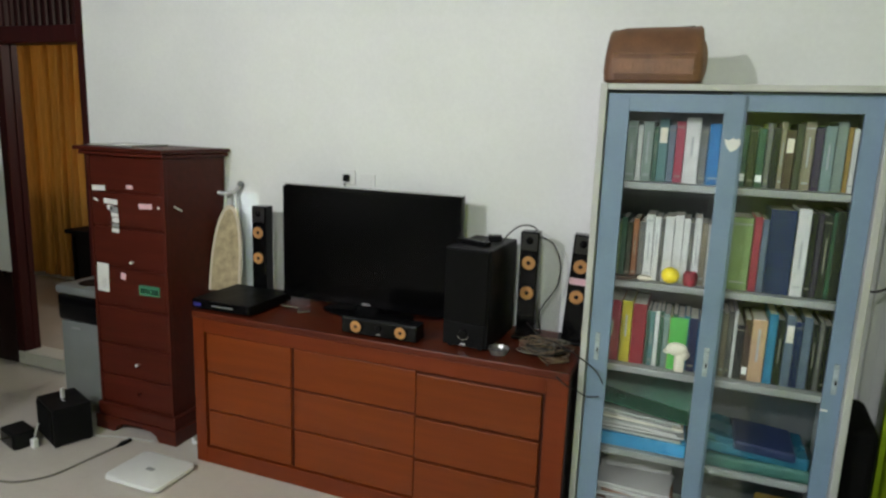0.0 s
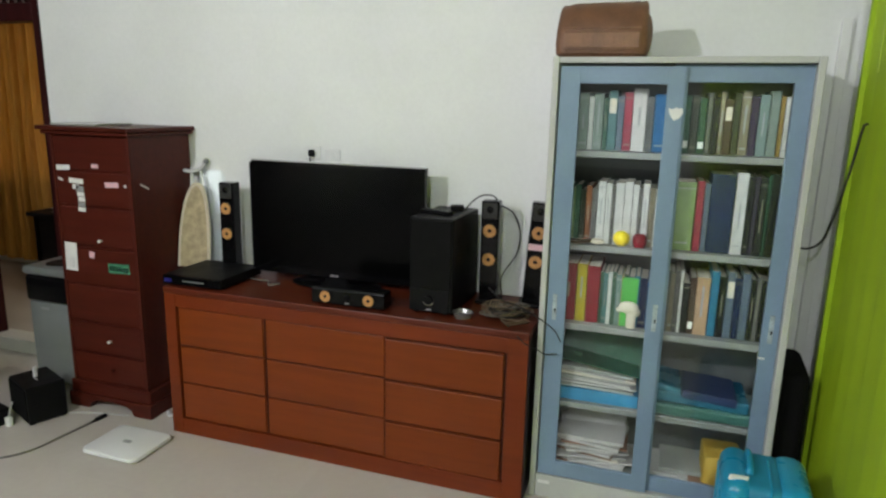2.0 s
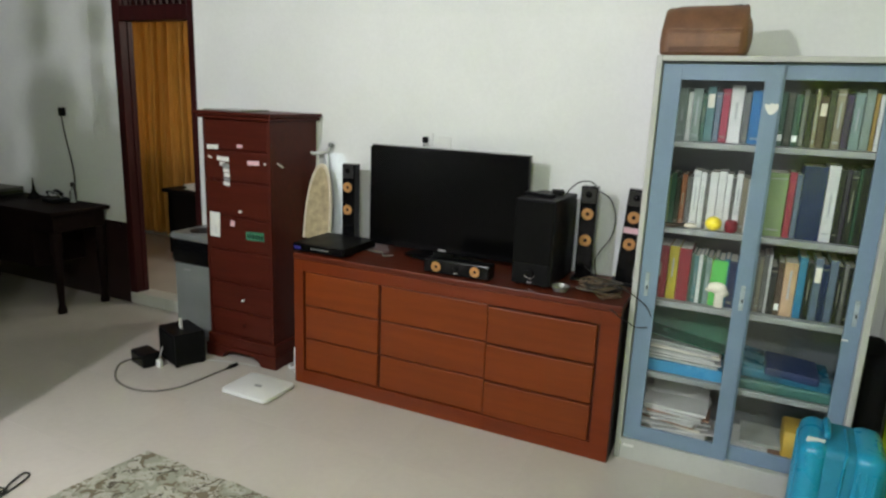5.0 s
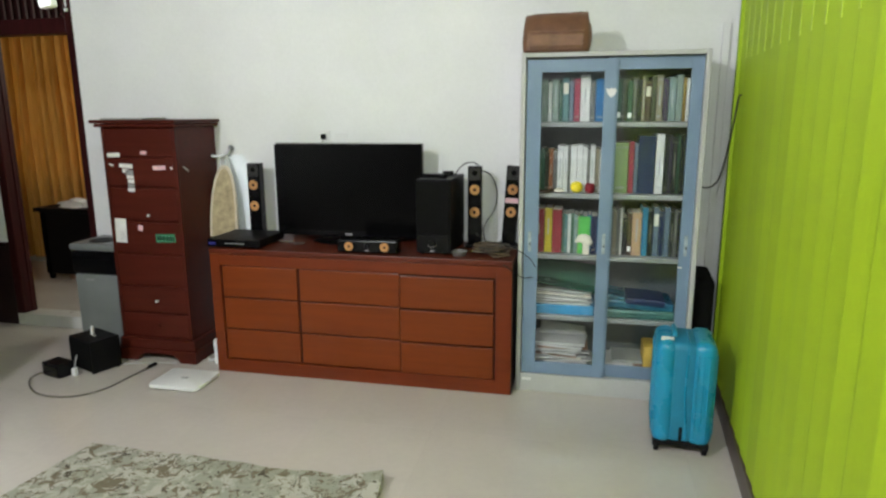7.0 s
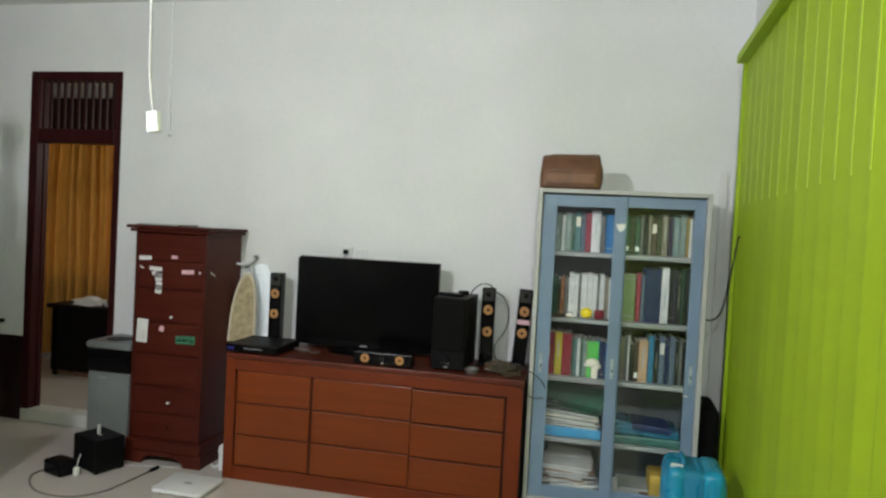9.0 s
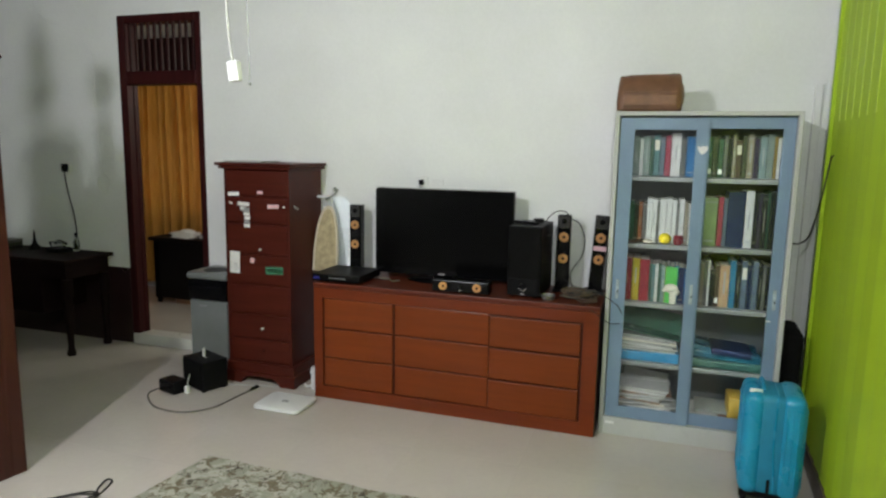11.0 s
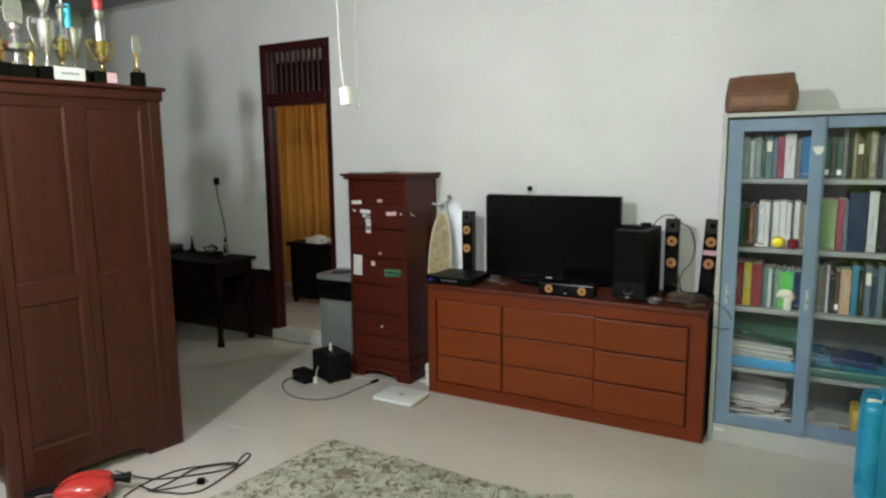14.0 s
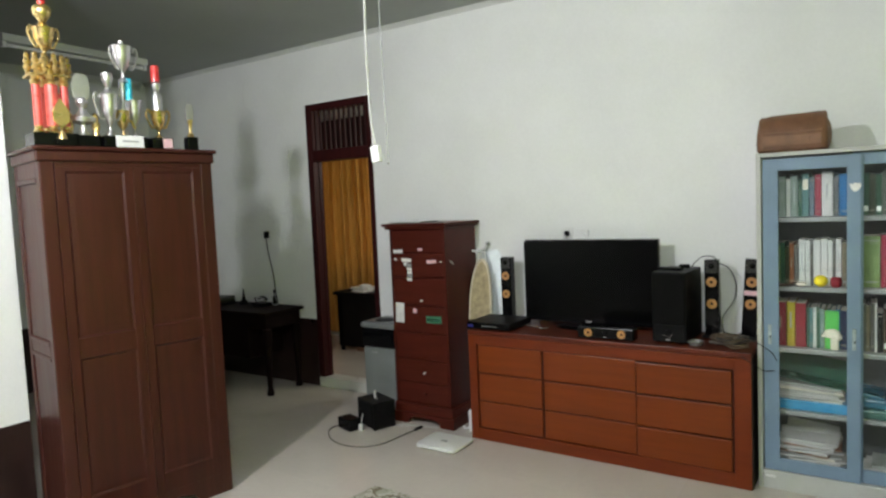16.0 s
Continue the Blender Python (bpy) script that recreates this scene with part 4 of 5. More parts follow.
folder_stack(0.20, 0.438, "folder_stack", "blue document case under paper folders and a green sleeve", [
    (0.36, 0.25, 0.055, M_FBLUE, 1, 0), (0.33, 0.24, 0.012, M_FGREY, -2, 0), (0.34, 0.23, 0.008, M_SHADEPAPER, 2, 1), (0.30, 0.22, 0.012, M_SHADEPAPER, -3, 1.5),
    (0.31, 0.22, 0.006, M_FGREY, 4, 2), (0.33, 0.22, 0.010, M_CREAM, 1, 2.5), (0.27, 0.22, 0.006, M_SHADEPAPER, -5, 3), (0.31, 0.22, 0.012, M_FGREY, 2, 4), (0.36, 0.23, 0.004, M_FGREEN, 3, 9)])
sleeve = thing("green_sleeve", "dark green plastic sleeve leaning on the folders", "folder", (0.21, CY + 0.22, 0.56))
part("sleeve", moved(box(-0.18, 0.18, -0.003, 0.003, -0.005, 0.17, 0.002), pose(0, 0, 0, -32, 8, 0)), M_FGREEN, sleeve)
bag = thing("document_bag", "teal and navy plastic document bags lying on a shelf", "bag", (0.63, CY + 0.2, 0.439))
part("lower_bag", box(-0.19, 0.19, -0.13, 0.13, 0, 0.05, 0.012), mat("green_bag", (0.045, 0.130, 0.105), 0.35, 0, 0.2, 9, 90, 0.2), bag)
part("upper_bag", moved(box(-0.18, 0.17, -0.12, 0.12, 0.051, 0.098, 0.009), pose(0, 0, 0, 0, 2, 0)), M_FTEAL, bag)
part("navy_bag", moved(box(-0.09, 0.12, -0.13, 0.10, 0.080, 0.116, 0.008), pose(0, 0, 0, 0, 4, 0)), M_FNAVY, bag)
part("bag_corner", moved(box(-0.20, -0.10, -0.12, 0.1, 0.078, 0.104, 0.008), pose(0, 0, 0, 0, 9, 0)), M_FTEAL, bag)
paper_heap(0.20, CY + 0.2, 0.108, "paper_heap", "slumping heap of loose white papers in the cabinet", 17, 0.31, 0.24, 11, [M_SHADEPAPER, M_SHADEPAPER, M_CREAM, M_SHADEPAPER, M_BOX], 0.009, 0.02)
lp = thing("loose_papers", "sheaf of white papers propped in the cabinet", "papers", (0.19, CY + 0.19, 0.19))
part("sheet", moved(box(-0.12, 0.14, -0.002, 0.002, 0, 0.17, 0.001), pose(0, 0, 0, -38, 6, 0)), M_SHADEPAPER, lp)
part("sheet", moved(box(-0.13, 0.11, -0.002, 0.002, 0, 0.15, 0.001), pose(0.0, -0.012, 0, -46, -5, 0)), M_SHADEPAPER, lp)
paper_heap(0.56, CY + 0.2, 0.108, "paper_heap", "low heap of loose papers in the cabinet", 5, 0.18, 0.22, 15, [M_FGREY, M_SHADEPAPER, M_BOX, M_SHADEPAPER], 0.012, 0.03)
yb = thing("mustard_bag", "mustard yellow paper bag in the cabinet", "bag", (0.725, CY + 0.18, 0.108))
part("bag", box(-0.065, 0.085, -0.08, 0.1, 0, 0.165, 0.014), M_YBAG, yb, smooth=True)


# ---- leather bag on the bookcase ----
def leather_bag():
    b = thing("leather_bag", "brown embossed leather toilet bag on the cabinet", "bag", (0.130, 2.62, 1.851), 3)
    body = bmesh.new()
    rows_ = [(0.0, 0.160, 0.088), (0.010, 0.170, 0.098), (0.05, 0.173, 0.101), (0.10, 0.170, 0.094), (0.145, 0.166, 0.074), (0.175, 0.163, 0.050), (0.192, 0.160, 0.026), (0.198, 0.154, 0.012)]
    rings = []
    for z, a, c in rows_:
        ring = []
        for k in range(28):
            t = 2 * math.pi * k / 28
            cx, cy = math.cos(t), math.sin(t)
            ring.append(body.verts.new((a * math.copysign(abs(cx) ** 0.28, cx), c * math.copysign(abs(cy) ** 0.34, cy), z + (0.005 * math.sin(3 * t) + 0.045 * a * cx if z > 0.13 else 0))))
        rings.append(ring)
    for p, q in zip(rings, rings[1:]):
        for k in range(28):
            body.faces.new((p[k], p[(k + 1) % 28], q[(k + 1) % 28], q[k]))
    body.faces.new(rings[0][::-1]), body.faces.new(rings[-1])
    part("body", body, M_LEATHER, b, smooth=True)
    part("band", box(-0.138, 0.138, -0.1015, -0.09, 0.030, 0.088, 0.004), M_LEATHER2, b, "lighter embossed band")
    for i in range(7):
        part("embossing", box(-0.125 + i * 0.037, -0.103 + i * 0.037, -0.1028, -0.099, 0.042, 0.076, 0.001), M_LEATHER2, b)
    part("zip", tube([(-0.130, 0, 0.190), (0, 0, 0.195), (0.130, 0, 0.202)], 0.006, 6, 4), M_BLACK, b)
    part("end_gusset", ball((0.158, 0.01, 0.085), 0.026, 0.062, 0.080, 16), M_LEATHER2, b, "soft folded end of the bag", smooth=True)
    for z in (0.014, 0.023, 0.032):
        part("piping", tube([(-0.13, -0.1005, z), (0, -0.1015, z - 0.001), (0.135, -0.1005, z)], 0.0022, 6, 3), M_LEATHER, b)
    part("seam", tube([(-0.14, -0.095, 0.104), (0, -0.096, 0.101), (0.14, -0.095, 0.104)], 0.003, 6, 3), M_LEATHER2, b)


leather_bag()


# ---- chest of drawers ----
def chest():
    c = thing("chest_of_drawers", "tall dark mahogany chest of drawers with torn stickers", "chest", (-2.565, 2.49, 0))
    w, d, h = 0.49, 0.44, 1.515
    part("carcass", box(0, w, 0.012, d, 0.10, h - 0.0375, 0.004), M_CHEST, c)
    part("base", box(-0.022, w + 0.022, -0.012, d, 0.075, 0.15, 0.01), M_CHEST, c)
    apron = [(-0.03, 0), (0.10, 0), (0.115, 0.03), (0.15, 0.05), (0.25, 0.058), (0.35, 0.05), (0.39, 0.03), (0.405, 0), (w + 0.03, 0), (w + 0.03, 0.08), (-0.03, 0.08)]
    part("apron", prism(apron, -0.02, 0.03), M_CHEST, c, "shaped front apron with feet")
    for x in (-0.028, w):
        part("foot", box(x, x + 0.028, 0.03, d, 0, 0.08, 0.003), M_CHEST, c)
    part("crown", box(-0.03, w + 0.03, -0.03, d, h - 0.038, h - 0.018, 0.006), M_CHEST, c)
    part("crown", box(-0.046, w + 0.042, -0.046, d, h - 0.016, h + 0.004, 0.004), M_CHEST, c)
    for z0, z1 in ((0.165, 0.315), (0.325, 0.488), (0.50, 0.692), (0.704, 0.90), (0.912, 1.11), (1.122, 1.29), (1.302, 1.472)):
        part("drawer_front", box(0.014, w - 0.014, 0.0, 0.014, z0, z1, 0.004), M_CHEST, c)
    part("corner_post", box(w - 0.012, w + 0.004, -0.002, 0.02, 0.15, h - 0.038, 0.003), M_CHEST, c)
    part("corner_post", box(-0.004, 0.012, -0.002, 0.02, 0.15, h - 0.038, 0.003), M_CHEST, c)
    for z in (0.40, 0.945, 0.24):
        k = lathe([(0.005, 0), (0.005, 0.01), (0.009, 0.016), (0.006, 0.022), (0.001, 0.023)], 12)
        part("knob", moved(k, Matrix.Translation((0.275, 0.0, z)) @ pose(0, 0, 0, 90)), M_WHITE if z != 0.24 else M_CHEST, c, smooth=True)

    def sticker(x, z, ww, hh, m, turn=0, label=""):
        part("sticker", moved(box(-ww / 2, ww / 2, -0.0018, 0.0008, -hh / 2, hh / 2), pose(x, -0.001, z, 0, turn, 0)), m, c, label)

    sticker(0.064, 0.845, 0.078, 0.150, M_PAPER, 2, "white paper note")
    for i in range(4):
        sticker(0.074, 0.835 - i * 0.014, 0.028, 0.003, M_GREYTX, 2)
    sticker(0.372, 0.806, 0.135, 0.052, M_STICK, -2, "green and white printed sticker")
    for i in range(5):
        sticker(0.325 + i * 0.024, 0.806 - i * 0.001, 0.014, 0.024, M_PAPER, -2)
    sticker(0.068, 1.310, 0.088, 0.026, M_PAPER, -2, "torn white sticker")
    sticker(0.275, 1.325, 0.042, 0.020, M_PINK, 0)
    sticker(0.372, 1.236, 0.085, 0.026, M_PINK, -3, "torn pink sticker")
    sticker(0.145, 1.245, 0.090, 0.026, M_PAPER, 3, "torn white sticker")
    for i, (dx, dz, ww, hh) in enumerate(((0.14, 1.215, 0.04, 0.024), (0.165, 1.205, 0.05, 0.030), (0.168, 1.178, 0.046, 0.020), (0.172, 1.152, 0.042, 0.024), (0.17, 1.125, 0.044, 0.020), (0.168, 1.10, 0.046, 0.022))):
        sticker(dx, dz, ww, hh, (M_PAPER, M_GREYTX, M_PAPER)[i % 3], 4)
    sticker(0.045, 1.25, 0.03, 0.01, M_PAPER, 20)
    sticker(0.203, 0.865, 0.032, 0.034, M_PINK, 10)
    sticker(0.455, 1.235, 0.012, 0.012, M_WHITE)
    # stickers on the chest's east side
    part("sticker", moved(box(-0.0012, 0.0012, -0.03, 0.03, -0.004, 0.004), pose(w + 0.001, 0.09, 1.225, -28, 0, 0)), M_PAPER, c)
    r = thing("folder", "dark thin folder lying on the chest of drawers", "folder", (-2.42, 2.66, 1.520), 3)
    part("cover", box(-0.18, 0.10, -0.13, 0.13, 0, 0.008, 0.002), M_FGREY, r)
    part("sheet", box(-0.17, 0.11, -0.12, 0.12, 0.008, 0.011), M_PAPER, r)


chest()


# ---- air cooler beside the chest ----
def air_cooler():
    a = thing("air_cooler", "silver-grey and black upright air cooler", "air cooler", (-2.985, 2.60, 0), 0)
    part("lower_housing", box(0.0, 0.32, 0.0, 0.30, 0.03, 0.52, 0.018), M_SILVERP, a, smooth=True)
    part("black_band", box(-0.006, 0.326, -0.008, 0.305, 0.52, 0.675, 0.02), M_GLOSS, a, "glossy black upper band", smooth=True)
    part("top_lid", box(-0.012, 0.332, -0.016, 0.31, 0.675, 0.725, 0.02), M_SILVERP, a, smooth=True)
    part("fan_grille", lathe([(0.085, 0), (0.085, 0.006), (0.06, 0.010), (0.03, 0.004), (0.001, 0.004)], 28, (0.15, 0.12, 0.722)), M_BLACK, a, smooth=True)
    part("knob", lathe([(0.018, 0), (0.016, 0.025), (0.001, 0.028)], 16, (0.275, 0.10, 0.724)), M_BLACK, a, smooth=True)
    part("label_plate", box(0.09, 0.15, -0.003, 0.002, 0.475, 0.487), M_GREYTX, a)
    for x in (0.03, 0.25):
        for y in (0.03, 0.24):
            part("caster", box(x, x + 0.04, y, y + 0.03, 0, 0.032, 0.008), M_BLACK, a)


air_cooler()


def floor_speaker():
    s = thing("floor_subwoofer", "black cube subwoofer on the floor", "subwoofer", (-2.652, 2.326, 0), -22)
    part("housing", box(-0.128, 0.128, -0.088, 0.095, 0.008, 0.205, 0.005), M_BLACK, s)
    part("front_cloth", box(-0.118, 0.118, -0.095, -0.086, 0.018, 0.195, 0.004), M_CLOTH, s)
    for x in (-0.105, 0.105):
        for y in (-0.07, 0.075):
            part("foot", box(x - 0.012, x + 0.012, y - 0.012, y + 0.012, 0, 0.01), M_BLACK, s)
    b = thing("power_box", "small black power box on the floor", "power supply", (-2.781, 2.163, 0), -15)
    part("housing", box(-0.080, 0.080, -0.052, 0.056, 0.004, 0.088, 0.008), M_BLACK, b)
    part("front_panel", box(-0.070, 0.070, -0.055, -0.050, 0.014, 0.075, 0.003), M_GLOSS, b)
    for x in (-0.07, 0.05):
        part("foot", box(x, x + 0.02, -0.03, 0.04, 0, 0.005), M_BLACK, b)
    p = thing("white_plug", "white plug with a short upright cord on the floor", "plug", (-2.672, 2.168, 0))
    part("plug", box(-0.014, 0.014, -0.014, 0.014, 0, 0.05, 0.005), M_WHITE, p)
    part("cord", tube([(0, 0, 0.045), (0.004, 0.01, 0.09), (0.0, 0.03, 0.12)], 0.0035, 6, 4), M_WCABLE, p)
    q = thing("white_plug", "white plug hanging over the black cube", "plug", (-2.66, 2.33, 0.206))
    part("plug", box(-0.004, 0.008, -0.01, 0.01, 0, 0.058, 0.003), M_WHITE, q)
    part("pin_side", box(-0.016, -0.0045, -0.009, 0.009, 0, 0.040, 0.004), M_BLACK, q, "black half of the plug")
    part("cord", tube([(0.0, 0.0, 0.004), (0.02, -0.02, 0.004), (0.045, -0.025, 0.004)], 0.0035, 6, 4), M_WCABLE, q)


floor_speaker()


def scales():
    s = thing("bathroom_scales", "flat white bathroom scales on the tiles", "scales", (-1.958, 2.215, 0), 0)
    bm = box(-0.160, 0.160, -0.132, 0.132, 0.010, 0.028)
    up = [e for e in bm.edges if abs(e.verts[0].co.z - e.verts[1].co.z) > 0.01]
    bmesh.ops.bevel(bm, geom=up, offset=0.034, segments=6, affect="EDGES", profile=0.5)
    rim = [e for e in bm.edges if e.verts[0].co.z > 0.027 and e.verts[1].co.z > 0.027]
    bmesh.ops.bevel(bm, geom=rim, offset=0.004, segments=2, affect="EDGES", profile=0.5)
    part("plate", bm, M_WHITE, s, smooth=True)
    part("display", box(-0.022, 0.022, -0.012, 0.012, 0.027, 0.0292), M_GREYTX, s, "small grey display")
    for x in (-0.1, 0.1):
        for y in (-0.1, 0.1):
            part("foot", lathe([(0.018, 0), (0.016, 0.011)], 12, (x, y, 0)), M_BLACK, s)


scales()
wd = thing("white_bracket", "white plastic bracket lying between chest and sideboard", "bracket", (-1.93, 2.56, 0))
part("plate", box(-0.012, 0.02, -0.05, 0.06, 0, 0.16, 0.006), M_WHITE, wd)
part("hook", tube([(-0.01, -0.04, 0.03), (-0.05, -0.03, 0.012), (-0.085, 0.0, 0.012)], 0.009, 8, 4), M_WHITE, wd)
part("hook", tube([(-0.01, 0.0, 0.11), (-0.035, 0.0, 0.10), (-0.03, 0.0, 0.13)], 0.008, 8, 4), M_WHITE, wd)
cable("floor_cable", "grey cable curving over the tiles beside the black boxes",
      [(-2.80, 2.20, 0.02), (-2.885, 2.19, 0.006), (-2.905, 2.10, 0.006), (-2.86, 2.02, 0.006), (-2.76, 1.935, 0.006), (-2.665, 1.89, 0.006), (-2.54, 1.878, 0.006),
       (-2.43, 1.915, 0.006), (-2.35, 2.02, 0.006), (-2.325, 2.20, 0.006), (-2.305, 2.36, 0.008)], 0.0055, M_GCABLE)
pl = thing("power_plug", "small black plug at the end of the floor cable", "plug", (-2.30, 2.392, 0), -6)
part("body", box(-0.011, 0.011, -0.035, 0.028, 0.001, 0.020, 0.005), M_BLACK, pl)
part("strain_relief", tube([(0, -0.030, 0.010), (0, -0.056, 0.008)], 0.007, 8, 0), M_BLACK, pl)
cable("floor_cable", "thin pale cable behind the black boxes", [(-2.62, 2.33, 0.006), (-2.45, 2.40, 0.006), (-2.30, 2.44, 0.006), (-2.18, 2.46, 0.006)], 0.004, M_WCABLE)


# ---- suitcase and black case by the blind ----
def suitcase():
    s = thing("suitcase", "turquoise hard-shell cabin suitcase on castors", "suitcase", (0.790, 2.07, 0), -3.4)
    hw, hd, H = 0.132, 0.140, 0.545
    for side in (-1, 1):
        x0, x1 = (-hw, -0.036) if side < 0 else (0.022, hw)
        part("shell", box(x0, x1, -hd, hd, 0.045, H, 0.045, 6), M_TURQ, s, "glossy turquoise half shell", smooth=True)
        for k in range(5):
            y = -0.096 + k * 0.048
            xx = side * hw
            part("rib", box(xx - 0.004, xx + 0.004, y - 0.008, y + 0.008, 0.10, H - 0.055, 0.0035), M_TURQ, s)
    part("zip", box(-0.075, 0.060, -hd + 0.009, hd - 0.009, 0.052, H - 0.008, 0.035, 4), M_TURQD, s, "dark zip seam", smooth=True)
    for x in (0.050, 0.074, 0.098):
        part("front_rib", box(x - 0.004, x + 0.004, -hd - 0.003, -hd + 0.004, 0.09, H - 0.06, 0.002), M_TURQ, s)
    part("carry_handle", tube([(-0.05, -0.05, H - 0.004), (-0.05, -0.035, H + 0.012), (-0.05, 0.065, H + 0.012), (-0.05, 0.08, H - 0.004)], 0.011, 8, 4), M_TURQ, s, smooth=True)
    part("welt", tube([(0.020, -hd + 0.010, 0.075), (0.018, -hd + 0.006, 0.13), (0.004, -hd + 0.006, 0.30), (0.006, -hd + 0.006, H - 0.07), (0.010, -hd + 0.03, H - 0.012), (0.010, 0.06, H - 0.004)], 0.0045, 6, 4), M_TURQ, s, smooth=True)
    part("lining_gap", box(-0.012, 0.002, -hd + 0.004, -hd + 0.012, 0.062, 0.135, 0.003), M_BLACK, s, "dark open slit in the zip")
    part("grip_recess", box(-0.072, -0.060, -hd + 0.045, -0.02, H - 0.012, H + 0.0015, 0.004), M_TURQD, s)
    part("base_tray", box(-hw + 0.02, hw - 0.02, -hd + 0.014, hd - 0.014, 0.036, 0.062, 0.006), M_BLACK, s, "black castor tray")
    part("tag", moved(box(-0.03, 0.03, -0.003, 0.003, -0.01, 0.01, 0.002), pose(-0.085, -0.10, H + 0.002, 10, 8, 20)), M_WHITE, s, "small white tag")
    for x in (-0.105, 0.105):
        for y in (-0.11, 0.11):
            w = part("castor", box(x - 0.018, x + 0.018, y - 0.02, y + 0.02, 0.028, 0.06, 0.005), M_BLACK, s)
            part("wheel", moved(lathe([(0.024, -0.011), (0.026, -0.006), (0.026, 0.006), (0.024, 0.011)], 18), pose(x, y, 0.026, 0, 90, 0)), M_BLACK, w, smooth=True)


suitcase()


def black_case():
    c = thing("padded_case", "black padded case standing beside the cabinet", "case", (0.958, 2.74, 0), -3.4)
    part("body", box(-0.055, 0.055, -0.17, 0.17, 0, 0.685, 0.035, 4), M_CLOTH, c, smooth=True)
    part("piping", tube([(-0.05, -0.172, 0.03), (-0.05, -0.172, 0.62), (-0.04, -0.15, 0.66)], 0.004, 6, 2), M_BLACK, c)


black_case()
tr = tagged(thing("cable_trunking", "white plastic cable duct up the wall", "cable duct"), kind="structure")
part("duct", box(1.000, 1.036, WALL_Y - 0.028, WALL_Y - 0.001, 0.0, 2.02, 0.002), M_WHITE, tr)
cable("hanging_cord", "black cord hanging down the green blind to the cabinet",
      [(1.030, 2.50, 1.63), (1.026, 2.53, 1.615), (1.022, 2.57, 1.50), (1.015, 2.62, 1.37), (1.006, 2.66, 1.27), (0.99, 2.69, 1.19), (0.95, 2.70, 1.155), (0.885, 2.70, 1.16)], 0.0045, M_CABLE)


# ---- rug ----
def rug():
    r = thing("rug", "grey-green leaf-patterned rug on the tiles", "rug")
    bm = bmesh.new()
    nx, ny = 46, 40
    g = []
    for j in range(ny + 1):
        v = j / ny
        xa, xb = -1.955 - 0.17 * v, -0.487 + 0.18 * v
        ya, yb = 1.465 - 1.45 * v, 1.432 - 1.42 * v
        line = []
        for i in range(nx + 1):
            u = i / nx
            z = 0.010 + 0.003 * noise.noise((u * 9, v * 9, 2))
            if u > 0.86 and v < 0.14:
                z += 0.055 * (u - 0.86) / 0.14 * (0.14 - v) / 0.14
            line.append(bm.verts.new((xa + (xb - xa) * u + 0.008 * noise.noise((v * 8, 1, 5)), ya + (yb - ya) * u + 0.022 * noise.noise((u * 7, 3, 1)), z)))
        g.append(line)
    for a, b in zip(g, g[1:]):
        for i in range(nx):
            bm.faces.new((a[i], a[i + 1], b[i + 1], b[i]))
    low = bmesh.ops.extrude_face_region(bm, geom=bm.faces[:])
    for v in low["geom"]:
        if isinstance(v, bmesh.types.BMVert):
            v.co.z = 0.001
    part("woven_face", bm, M_RUG, r, smooth=True)


rug()

# ---- wardrobe with trophies ----
WX, WY, WA = -2.70, 1.035, 10.0


def in_wardrobe(u, v, z):
    """A place u along the front from the far corner, v deep, z up."""
    a = radians(WA)
    return (WX - math.sin(a) * u - math.cos(a) * v, WY - math.cos(a) * u + math.sin(a) * v, z)


